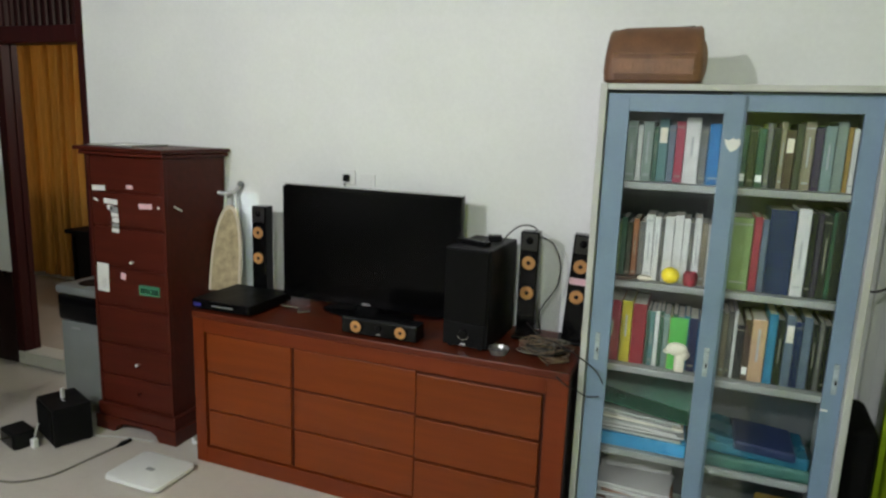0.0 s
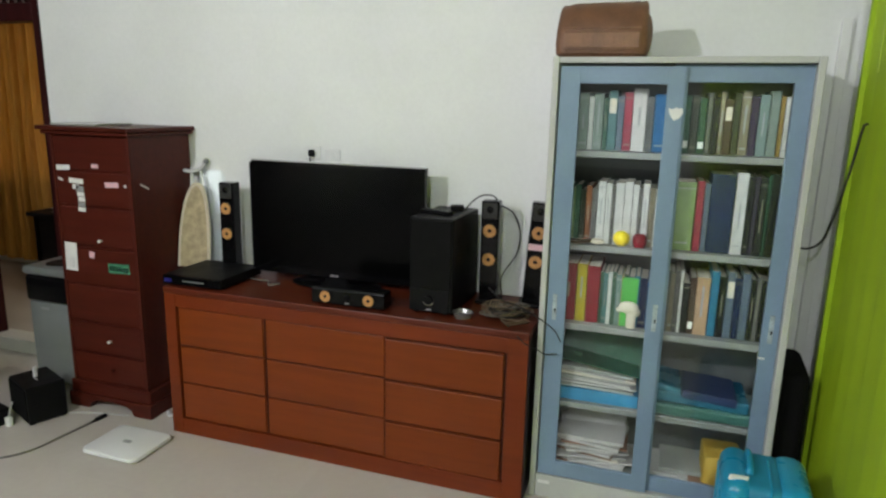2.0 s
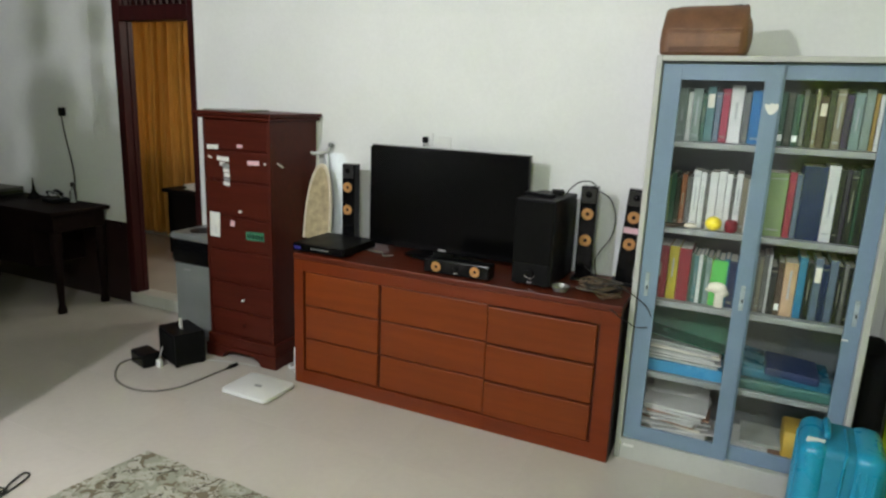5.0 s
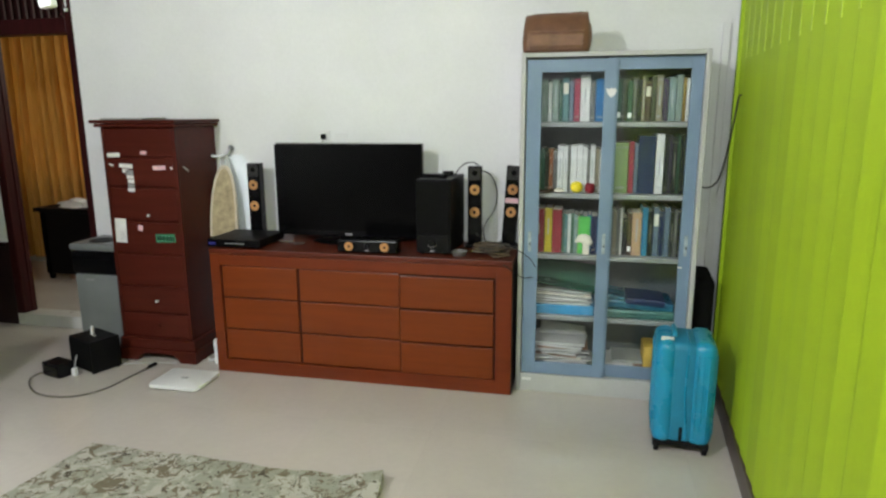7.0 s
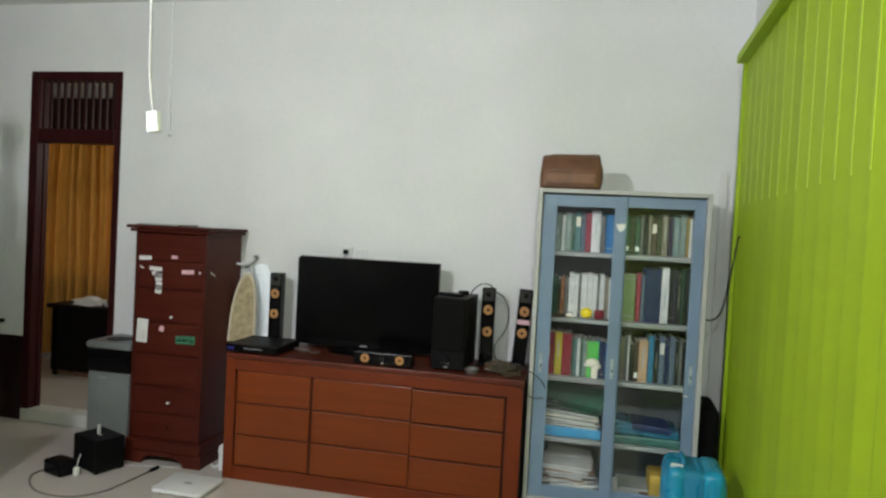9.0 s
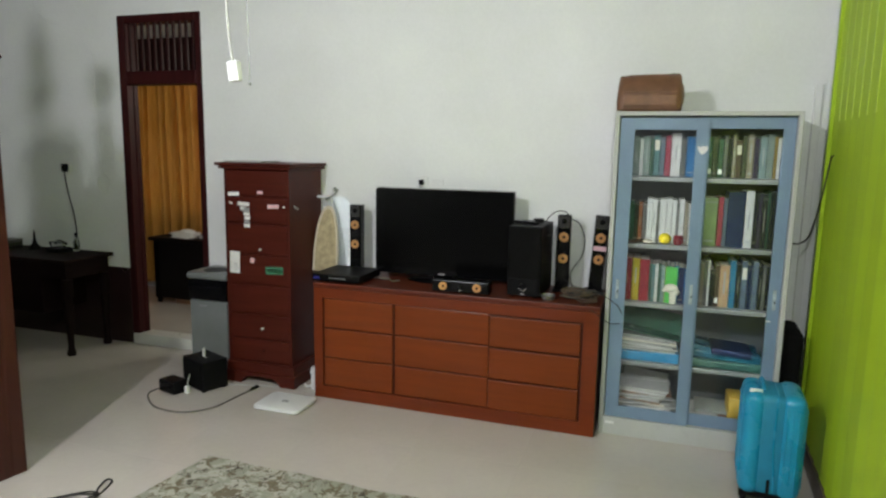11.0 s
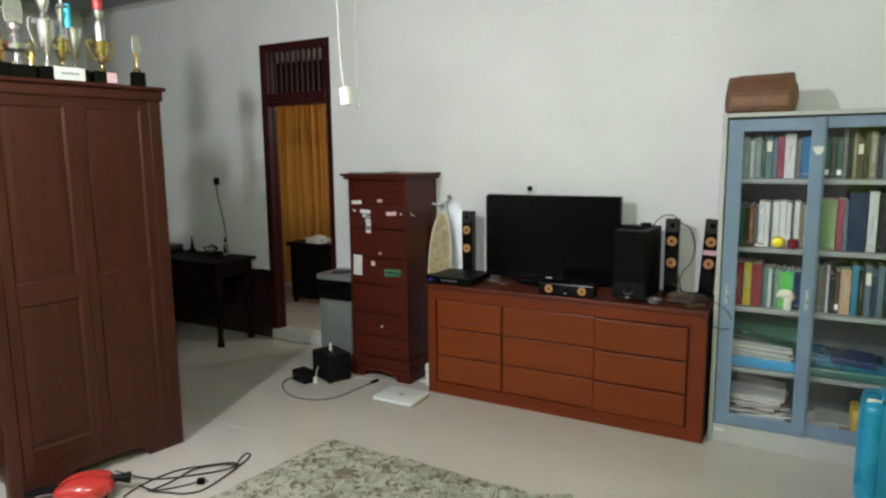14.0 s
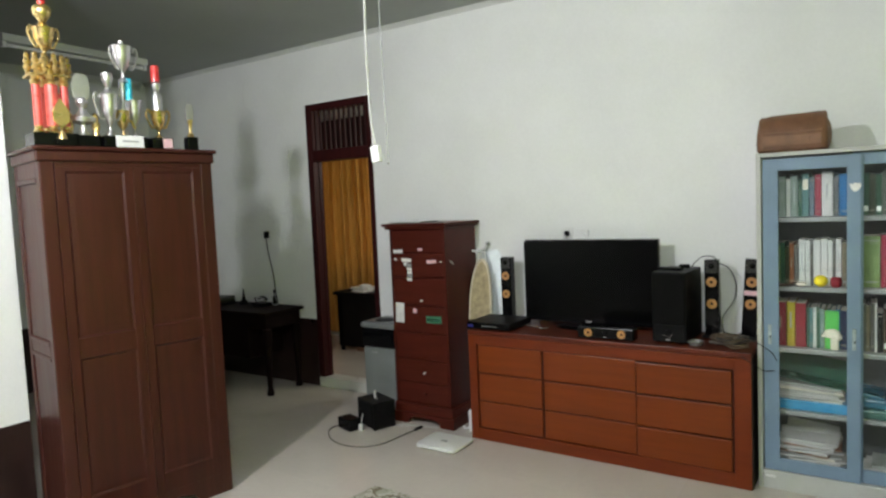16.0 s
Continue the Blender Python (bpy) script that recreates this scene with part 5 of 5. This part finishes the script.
def wardrobe():
    # own axes: x runs along the front to the far corner, y goes in
    w = thing("wardrobe", "tall brown wooden wardrobe with panelled front", "wardrobe", in_wardrobe(0.885, 0, 0), 90 - WA)
    L, D, H = 0.885, 0.44, 2.02

    def bar(name, x0, x1, y0, y1, z0, z1, bev=0.004, parent=w):
        return part(name, box(x0, x1, y0, y1, z0, z1, bev), M_WARD, parent)

    bar("carcass", 0.03, L - 0.03, 0.03, D, 0.09, H - 0.04)
    for x in (0.0, L - 0.07):
        bar("corner_post", x, x + 0.07, 0.0, 0.06, 0.0, H - 0.05, 0.008)
    bar("corner_post", L - 0.07, L, D - 0.06, D, 0, H - 0.05, 0.008)
    bar("corner_post", 0, 0.07, D - 0.06, D, 0, H - 0.05, 0.008)
    apron = [(0.07, 0.0), (0.20, 0.0), (0.235, 0.05), (0.30, 0.065), (L - 0.30, 0.065), (L - 0.235, 0.05), (L - 0.20, 0), (L - 0.07, 0), (L - 0.07, 0.12), (0.07, 0.12)]
    part("apron", prism(apron, 0.004, 0.03), M_WARD, w, "shaped bottom rail")
    bar("frieze", 0.07, L - 0.07, 0.003, 0.03, H - 0.10, H - 0.05, 0.001)
    for grow, z0, z1 in ((0.012, H - 0.075, H - 0.020), (0.026, H - 0.021, H)):
        bar("crown", -grow, L + grow, -grow, D, z0, z1, 0.009)
    for x0, x1 in ((0.0705, L / 2 - 0.001), (L / 2 + 0.001, L - 0.0705)):
        d = bar("door", x0, x1, 0.016, 0.032, 0.1205, H - 0.1005, 0.0)
        for a, b in ((x0, x0 + 0.045), (x1 - 0.045, x1)):
            bar("stile", a, b, 0.002, 0.0165, 0.1205, H - 0.1005, 0.0015, d)
        for z0, z1 in ((0.1205, 0.23), (0.95, 1.055), (H - 0.125, H - 0.1005)):
            bar("rail", x0 + 0.045, x1 - 0.045, 0.0022, 0.0165, z0, z1, 0.0015, d)
        for z0, z1 in ((0.23, 0.95), (1.055, H - 0.125)):
            # sloped moulding round a sunk panel
            p = box(x0 + 0.0452, x1 - 0.0452, 0.0035, 0.0168, z0 + 0.0002, z1 - 0.0002, 0.0)
            front = [f for f in p.faces if f.normal.y < -0.5]
            bmesh.ops.inset_region(p, faces=front, thickness=0.014, depth=-0.006)
            front = [f for f in p.faces if f.normal.y < -0.9]
            bmesh.ops.inset_region(p, faces=front, thickness=0.04, depth=0.002)
            part("panel", p, M_WARD, d)
    for z0, z1 in ((0.10, 0.95), (1.055, H - 0.18)):
        part("side_panel", box(0.008, 0.014, 0.06, D - 0.06, z0, z1, 0.0), M_WARD, w)
    for z0, z1 in ((0.95, 0.975), (1.03, 1.055), (H - 0.18, H - 0.155)):
        bar("side_moulding", -0.004, 0.014, 0.05, D - 0.05, z0, z1, 0.006)
    bar("side_rail", 0.001, 0.02, 0.06, D - 0.06, 0.975, 1.03)
    bar("side_rail", 0.001, 0.02, 0.06, D - 0.06, H - 0.155, H - 0.05)


wardrobe()
WTOP = 2.021


def trophy(u, v, label):
    return thing("trophy", label, "trophy", in_wardrobe(u, v, WTOP), 90 - WA, "trophies on the wardrobe")


def plinth(t, w, d, h, plate=None, wp=0.7):
    part("plinth", box(-w / 2, w / 2, -d / 2, d / 2, 0, h, 0.002), M_GLOSS, t, "black plinth")
    if plate:
        part("name_plate", box(-w / 2 * wp, w / 2 * wp, -d / 2 - 0.003, -d / 2 + 0.001, h * 0.12, h * 0.9), plate, t, "plain name plate")


def cup(z, r, h):
    return [(r * 0.55, z), (r * 0.5, z + h * 0.05), (r * 0.16, z + h * 0.14), (r * 0.13, z + h * 0.26), (r * 0.34, z + h * 0.33), (r * 0.62, z + h * 0.45), (r * 0.9, z + h * 0.7),
            (r * 0.95, z + h * 0.9), (r * 1.08, z + h), (r * 1.0, z + h), (r * 0.8, z + h * 0.7), (0.002, z + h * 0.5)]


def handles(t, z, r, h, m):
    for s in (-1, 1):
        pts = [(s * r * 0.5, 0, z + h * 0.42), (s * r * 0.95, 0, z + h * 0.40), (s * r * 1.30, 0, z + h * 0.55), (s * r * 1.65, 0, z + h * 0.80), (s * r * 1.55, 0, z + h * 1.0), (s * r * 1.2, 0, z + h * 1.02), (s * r * 1.15, 0, z + h * 0.90)]
        part("handle", tube(pts, r * 0.15, 6, 5), m, t, smooth=True)


def trophies():
    # the tall one with red columns
    t = trophy(0.788, 0.09, "tall gold trophy with red columns and a cup")
    plinth(t, 0.20, 0.16, 0.065)
    for x, y in ((-0.062, -0.03), (0.0, -0.045), (0.062, -0.03), (0.0, 0.05)):
        part("column_foot", lathe([(0.024, 0), (0.026, 0.01), (0.018, 0.02), (0.02, 0.035)], 14, (x, y, 0.065)), M_GOLD, t, smooth=True)
        part("column", lathe([(0.019 if x else 0.03, 0), (0.019 if x else 0.03, 0.20)], 16, (x, y, 0.10)), M_CORAL, t, "red foil column", smooth=True)
        part("column_head", lathe([(0.02, 0), (0.024, 0.012), (0.015, 0.03), (0.02, 0.04)], 14, (x, y, 0.30)), M_GOLD, t, smooth=True)
    part("deck", box(-0.09, 0.09, -0.07, 0.07, 0.34, 0.352, 0.004), M_GOLD, t)
    for x, y in ((-0.088, -0.02), (-0.062, -0.055), (-0.026, -0.066), (0.018, -0.066), (0.056, -0.055), (0.090, -0.02)):
        part("finial", lathe([(0.013, 0), (0.008, 0.010), (0.019, 0.026), (0.012, 0.044), (0.018, 0.060), (0.009, 0.078), (0.013, 0.090), (0.001, 0.104)], 12, (x, y, 0.352)), M_GOLD, t, smooth=True)
    part("collar", lathe([(0.05, 0), (0.045, 0.02), (0.055, 0.045), (0.03, 0.075), (0.022, 0.09)], 20, (0, 0, 0.352)), M_GOLD, t, smooth=True)
    part("cup", lathe(cup(0.43, 0.050, 0.155), 24), M_GOLD, t, smooth=True)
    handles(t, 0.43, 0.040, 0.155, M_GOLD)
    part("lid", lathe([(0.048, 0.58), (0.03, 0.592), (0.016, 0.612), (0.024, 0.628), (0.040, 0.65), (0.043, 0.675), (0.036, 0.69), (0.016, 0.70), (0.001, 0.702)], 18), M_GOLD, t, smooth=True)
    part("red_tip", lathe([(0.017, 0.695), (0.019, 0.735), (0.017, 0.765), (0.001, 0.77)], 14), M_RED, t, "red top", smooth=True)
    # a gold star plaque before the next
    t = trophy(0.765, 0.0, "small gold shield trophy")
    plinth(t, 0.07, 0.06, 0.03)
    part("stem", lathe([(0.022, 0.03), (0.014, 0.06), (0.008, 0.075), (0.014, 0.09)], 14), M_GOLD, t, smooth=True)
    part("shield", prism([(0, 0.085), (0.036, 0.12), (0.038, 0.17), (0.02, 0.20), (0, 0.235), (-0.02, 0.20), (-0.038, 0.17), (-0.036, 0.12)], -0.006, 0.006, 0.002), M_GOLD, t)
    t = trophy(0.70, 0.17, "gold trophy with a red column")
    plinth(t, 0.09, 0.08, 0.06)
    part("foot", lathe([(0.03, 0.06), (0.02, 0.08), (0.024, 0.10)], 14), M_GOLD, t, smooth=True)
    part("column", lathe([(0.022, 0.10), (0.022, 0.28)], 16), M_CORAL, t, smooth=True)
    part("cup", lathe(cup(0.28, 0.04, 0.12), 18), M_GOLD, t, smooth=True)
    # silver with a rounded plaque
    t = trophy(0.648, 0.06, "silver trophy with a rounded plaque")
    plinth(t, 0.12, 0.10, 0.06)
    part("bowl", lathe([(0.03, 0.06), (0.012, 0.09), (0.016, 0.115), (0.056, 0.13), (0.06, 0.150), (0.026, 0.175), (0.016, 0.20), (0.030, 0.225), (0.026, 0.245), (0.012, 0.255)], 20), M_SILVER, t, smooth=True)
    part("plaque", prism([(-0.036, 0.25), (0.036, 0.25), (0.043, 0.31), (0.036, 0.355), (0.018, 0.375), (-0.018, 0.375), (-0.036, 0.355), (-0.043, 0.31)], -0.004, 0.006, 0.002), M_SILVER, t)
    for x in (-0.062, 0.062):
        part("side_figure", lathe([(0.020, 0.06), (0.014, 0.08), (0.022, 0.11), (0.014, 0.14), (0.018, 0.165), (0.001, 0.185)], 12, (x, 0.01, 0)), M_GOLD, t, smooth=True)
    # silver two-handled cup
    t = trophy(0.528, 0.03, "silver two-handled trophy cup")
    plinth(t, 0.10, 0.09, 0.06)
    part("cup", lathe(cup(0.06, 0.044, 0.215), 22), M_SILVER, t, smooth=True)
    handles(t, 0.06, 0.042, 0.215, M_SILVER)
    part("lid", lathe([(0.042, 0.275), (0.024, 0.29), (0.012, 0.31), (0.020, 0.33), (0.030, 0.36), (0.026, 0.385), (0.001, 0.392)], 16), M_SILVER, t, smooth=True)
    # silver with the cyan column
    t = trophy(0.408, 0.10, "tall silver trophy with a cyan column")
    plinth(t, 0.15, 0.11, 0.065)
    part("lower_cup", lathe(cup(0.065, 0.042, 0.20), 20, (0.032, 0, 0)), M_SILVER, t, smooth=True)
    part("column", lathe([(0.018, 0.21), (0.018, 0.38)], 16, (0.012, 0, 0)), M_CYAN, t, "cyan foil column", smooth=True)
    part("back_stem", lathe([(0.03, 0.065), (0.014, 0.10), (0.012, 0.30), (0.02, 0.36)], 14, (-0.012, 0.02, 0)), M_SILVER, t, smooth=True)
    part("upper_cup", lathe(cup(0.36, 0.050, 0.19), 22, (-0.012, 0, 0)), M_SILVER, t, smooth=True)
    handles(t, 0.36, 0.042, 0.18, M_SILVER)
    part("lid", lathe([(0.05, 0.54), (0.03, 0.555), (0.012, 0.565), (0.012, 0.58), (0.001, 0.585)], 18, (-0.012, 0, 0)), M_SILVER, t, smooth=True)
    t = trophy(0.452, -0.01, "white name block of a trophy")
    part("block", box(-0.07, 0.07, -0.012, 0.012, 0, 0.062, 0.003), M_PAPER, t)
    part("writing", box(-0.04, 0.04, -0.0135, -0.011, 0.028, 0.036), M_GREYTX, t)
    # small gold cup between
    t = trophy(0.455, 0.055, "small gold trophy with an angular arm")
    plinth(t, 0.08, 0.07, 0.06)
    part("cup", lathe(cup(0.06, 0.036, 0.14), 16), M_GOLD, t, smooth=True)
    part("arm", tube([(0.0, 0, 0.12), (0.04, 0, 0.15), (0.06, 0, 0.11)], 0.007, 6, 4), M_GOLD, t)
    # gold with red top
    t = trophy(0.264, 0.06, "gold trophy with a red top")
    plinth(t, 0.11, 0.09, 0.062)
    part("name_plate", box(0.0, 0.05, -0.049, -0.044, 0.006, 0.058), M_PINK, t, "pink name plate")
    part("cup", lathe(cup(0.062, 0.040, 0.15), 20), M_GOLD, t, smooth=True)
    handles(t, 0.062, 0.038, 0.15, M_GOLD)
    part("figure_block", lathe([(0.03, 0.20), (0.026, 0.24), (0.028, 0.29), (0.014, 0.32), (0.024, 0.34), (0.026, 0.36), (0.012, 0.375)], 16), M_SILVER, t, smooth=True)
    part("red_top", lathe([(0.024, 0.37), (0.023, 0.45), (0.02, 0.46), (0.001, 0.462)], 16), M_RED, t, "red top", smooth=True)
    # the small one at the end
    t = trophy(0.088, 0.05, "small gold trophy with a pale flat plaque")
    plinth(t, 0.06, 0.055, 0.075)
    part("stem", lathe([(0.024, 0.075), (0.02, 0.085), (0.009, 0.105), (0.008, 0.13), (0.014, 0.16), (0.016, 0.175)], 14), M_GOLD, t, smooth=True)
    part("plaque", prism([(-0.02, 0.17), (0.02, 0.17), (0.024, 0.22), (0.018, 0.262), (-0.018, 0.262), (-0.024, 0.22)], -0.006, 0.006, 0.002), M_SILVER, t)


trophies()


# ---- desk by the doorway ----
def desk():
    d = thing("writing_desk", "dark wooden writing desk with turned legs", "desk", (-5.45, 2.44, 0))
    w, dp, h = 1.48, 0.47, 0.755
    part("desktop", box(0, w, 0, dp, h - 0.028, h, 0.005), M_DESK, d)
    part("apron", box(0.03, w - 0.03, 0.03, 0.05, h - 0.15, h - 0.028), M_DESK, d)
    part("apron", box(w - 0.05, w - 0.03, 0.05, dp - 0.03, h - 0.15, h - 0.028), M_DESK, d)
    part("drawer_box", box(0.1, w - 0.28, 0.035, dp - 0.03, 0.32, h - 0.03, 0.003), M_DESK, d)
    leg = [(0.030, 0), (0.034, 0.02), (0.022, 0.07), (0.026, 0.2), (0.036, 0.40), (0.028, 0.43), (0.040, 0.46), (0.040, 0.60)]
    for x in (0.055, w - 0.055):
        for y in (0.06, dp - 0.06):
            part("leg", lathe(leg, 12, (x, y, 0)), M_DESK, d, smooth=True)
    p = thing("telephone", "small dark telephone set with a silver cradle on the desk", "telephone", (-4.38, 2.76, 0.756), -10)
    part("base", box(-0.09, 0.09, -0.06, 0.07, 0, 0.035, 0.012), M_BLACK, p)
    part("cradle", tube([(-0.09, 0, 0.035), (-0.08, -0.02, 0.075), (0.08, -0.02, 0.075), (0.09, 0, 0.035)], 0.007, 8, 4), M_CHROME, p)
    part("handset", tube([(-0.09, 0.03, 0.06), (-0.03, 0.03, 0.078), (0.05, 0.03, 0.06)], 0.014, 8, 4), M_BLACK, p, smooth=True)
    b = thing("glass_bottle", "small clear bottle with a dark cap on the desk", "bottle", (-4.27, 2.83, 0.756))
    part("bottle", lathe([(0.022, 0), (0.024, 0.005), (0.024, 0.08), (0.01, 0.10), (0.01, 0.125)], 16), M_CLEAR, b, smooth=True)
    part("cap", lathe([(0.012, 0.12), (0.012, 0.15), (0.001, 0.152)], 12), M_BLACK, b)
    s = thing("desk_ornament", "small dark pointed ornament on the desk", "ornament", (-4.66, 2.78, 0.756))
    part("body", lathe([(0.05, 0), (0.045, 0.015), (0.018, 0.05), (0.01, 0.09), (0.004, 0.15), (0.001, 0.16)], 14), M_BLACK, s, smooth=True)
    m = thing("book_pile", "low dark pile of books on the desk", "books", (-4.95, 2.70, 0.756), 6)
    for k in range(3):
        part("book", box(-0.16, 0.13, -0.1, 0.1, 0.025 * k, 0.025 * k + 0.024, 0.003), cover((C_BLACK, C_OLIVE, C_GREYB)[k]), m)


desk()
k = tagged(thing("wall_socket", "wall socket with a black plug above the desk", "socket", (-4.43, WALL_Y, 1.43)), kind="structure")
part("plug", box(-0.018, 0.018, -0.05, -0.002, -0.035, 0.03, 0.008), M_BLACK, k, "black plug")
part("plate", box(-0.03, 0.03, -0.008, 0, -0.05, 0.04, 0.003), M_WHITE, k)
cable("phone_cable", "dark cord hanging from the wall plug to the desk",
      [(-4.43, 2.905, 1.40), (-4.42, 2.915, 1.25), (-4.37, 2.915, 1.05), (-4.335, 2.90, 0.90), (-4.30, 2.86, 0.77)], 0.005, M_CABLE)
cable("wall_cable", "white cable with a hanging loop on the wall",
      [(-4.62, 2.93, 2.95), (-4.66, 2.93, 2.75), (-4.56, 2.93, 2.62), (-4.12, 2.932, 2.38), (-4.09, 2.932, 2.0), (-4.085, 2.932, 1.6), (-4.06, 2.93, 1.40), (-4.10, 2.928, 1.35), (-4.09, 2.926, 1.26), (-4.02, 2.926, 1.23),
       (-3.985, 2.926, 1.30), (-4.01, 2.926, 1.37), (-4.06, 2.928, 1.38)], 0.0024, M_WHITE)


# ---- hanging switch cord ----
def pendant_switch():
    p = thing("pendant_switch", "white switch hanging from the ceiling on a white cable", "switch")
    part("cable", tube([(-1.05, 0.51, CEIL_Z), (-1.052, 0.51, 2.6), (-1.062, 0.51, 2.3), (-1.058, 0.51, 2.0), (-1.042, 0.51, 1.875)], 0.0042, 8, 5), M_WCABLE, p, smooth=True)
    part("switch_body", moved(box(-0.019, 0.019, -0.012, 0.012, -0.062, 0.0, 0.005), pose(-1.042, 0.51, 1.880, 0, -7, 0)), M_WHITE, p)
    s = thing("pull_cord", "thin grey pull cord with a small knob", "cord")
    part("cord", tube([(-0.99, 0.51, CEIL_Z), (-0.992, 0.51, 2.3), (-0.985, 0.51, 1.82)], 0.0022, 6, 3), M_GREYTX, s)
    part("knob", ball((-0.985, 0.51, 1.812), 0.005, seg=10), M_GREYTX, s)


pendant_switch()


# ---- red appliance with its cord on the floor ----
def red_appliance():
    v = thing("hand_blower", "glossy red electric appliance with a black nozzle", "appliance", (-2.575, 0.36, 0), 52)
    part("body", ball((0, 0, 0.062), 0.135, 0.085, 0.062), M_RED, v, smooth=True)
    part("upper_body", ball((0.01, 0.055, 0.085), 0.115, 0.05, 0.04), M_RED, v, smooth=True)
    part("nozzle", moved(lathe([(0.020, 0), (0.018, 0.05), (0.030, 0.10), (0.026, 0.10), (0.012, 0.05)], 18), pose(0.10, 0.045, 0.075, 0, 94, -8)), M_BLACK, v, smooth=True)
    part("base", box(-0.1, 0.1, -0.05, 0.06, 0, 0.02, 0.008), M_BLACK, v)
    part("handle", tube([(-0.11, 0.06, 0.06), (-0.2, 0.09, 0.05), (-0.26, 0.10, 0.03)], 0.02, 8, 5), M_BLACK, v, smooth=True)
    cable("mains_cable", "long black cord in loose loops on the tiles", [(-2.62, 0.55, 0.06), (-2.56, 0.61, 0.02), (-2.48, 0.65, 0.006), (-2.40, 0.70, 0.006), (-2.30, 0.80, 0.006), (-2.22, 0.89, 0.008), (-2.19, 0.97, 0.008), (-2.25, 0.975, 0.006),
          (-2.33, 0.89, 0.010), (-2.42, 0.80, 0.006), (-2.46, 0.68, 0.006), (-2.46, 0.55, 0.006), (-2.44, 0.47, 0.006)], 0.0045, M_CABLE)
    cable("mains_cable", "black cord doubled back with a tied bundle on the tiles", [(-2.40, 0.53, 0.05), (-2.36, 0.57, 0.006), (-2.28, 0.60, 0.006), (-2.20, 0.63, 0.006), (-2.15, 0.70, 0.006), (-2.16, 0.84, 0.006), (-2.19, 1.0, 0.006),
          (-2.225, 1.09, 0.006), (-2.26, 1.09, 0.006), (-2.235, 1.02, 0.008), (-2.20, 0.96, 0.012), (-2.27, 0.93, 0.012), (-2.36, 0.82, 0.010), (-2.36, 0.68, 0.006), (-2.38, 0.56, 0.006)], 0.0045, M_CABLE)
    p = thing("power_plug", "black mains plug lying on the tiles", "plug", (-2.215, 0.745, 0), 35)
    part("body", box(-0.02, 0.02, -0.014, 0.014, 0, 0.03, 0.006), M_BLACK, p)
    for y in (-0.008, 0.008):
        part("pin", tube([(0.02, y, 0.015), (0.038, y, 0.015)], 0.002, 6, 0), M_CHROME, p)
    part("cord", tube([(-0.02, 0, 0.012), (-0.08, -0.02, 0.006), (-0.2, -0.05, 0.006), (-0.3, 0.0, 0.006)], 0.004, 6, 5), M_CABLE, p)


red_appliance()


# ---- floor tiles, last ----
def tiles():
    size, joint = 0.60, 0.0005
    base = box(joint / 2, size - joint / 2, joint / 2, size - joint / 2, -0.006, 0.0)
    me = bpy.data.meshes.new("tile")
    base.to_mesh(me)
    base.free()
    me.materials.append(M_TILE)
    floor = bpy.data.objects["floor"]
    for i in range(-11, 3):
        for j in range(-7, 8):
            ob = new("tile", me)
            ob.parent = floor
            ob.location = (i * size + 0.21, j * size + 0.14, 0)


tiles()
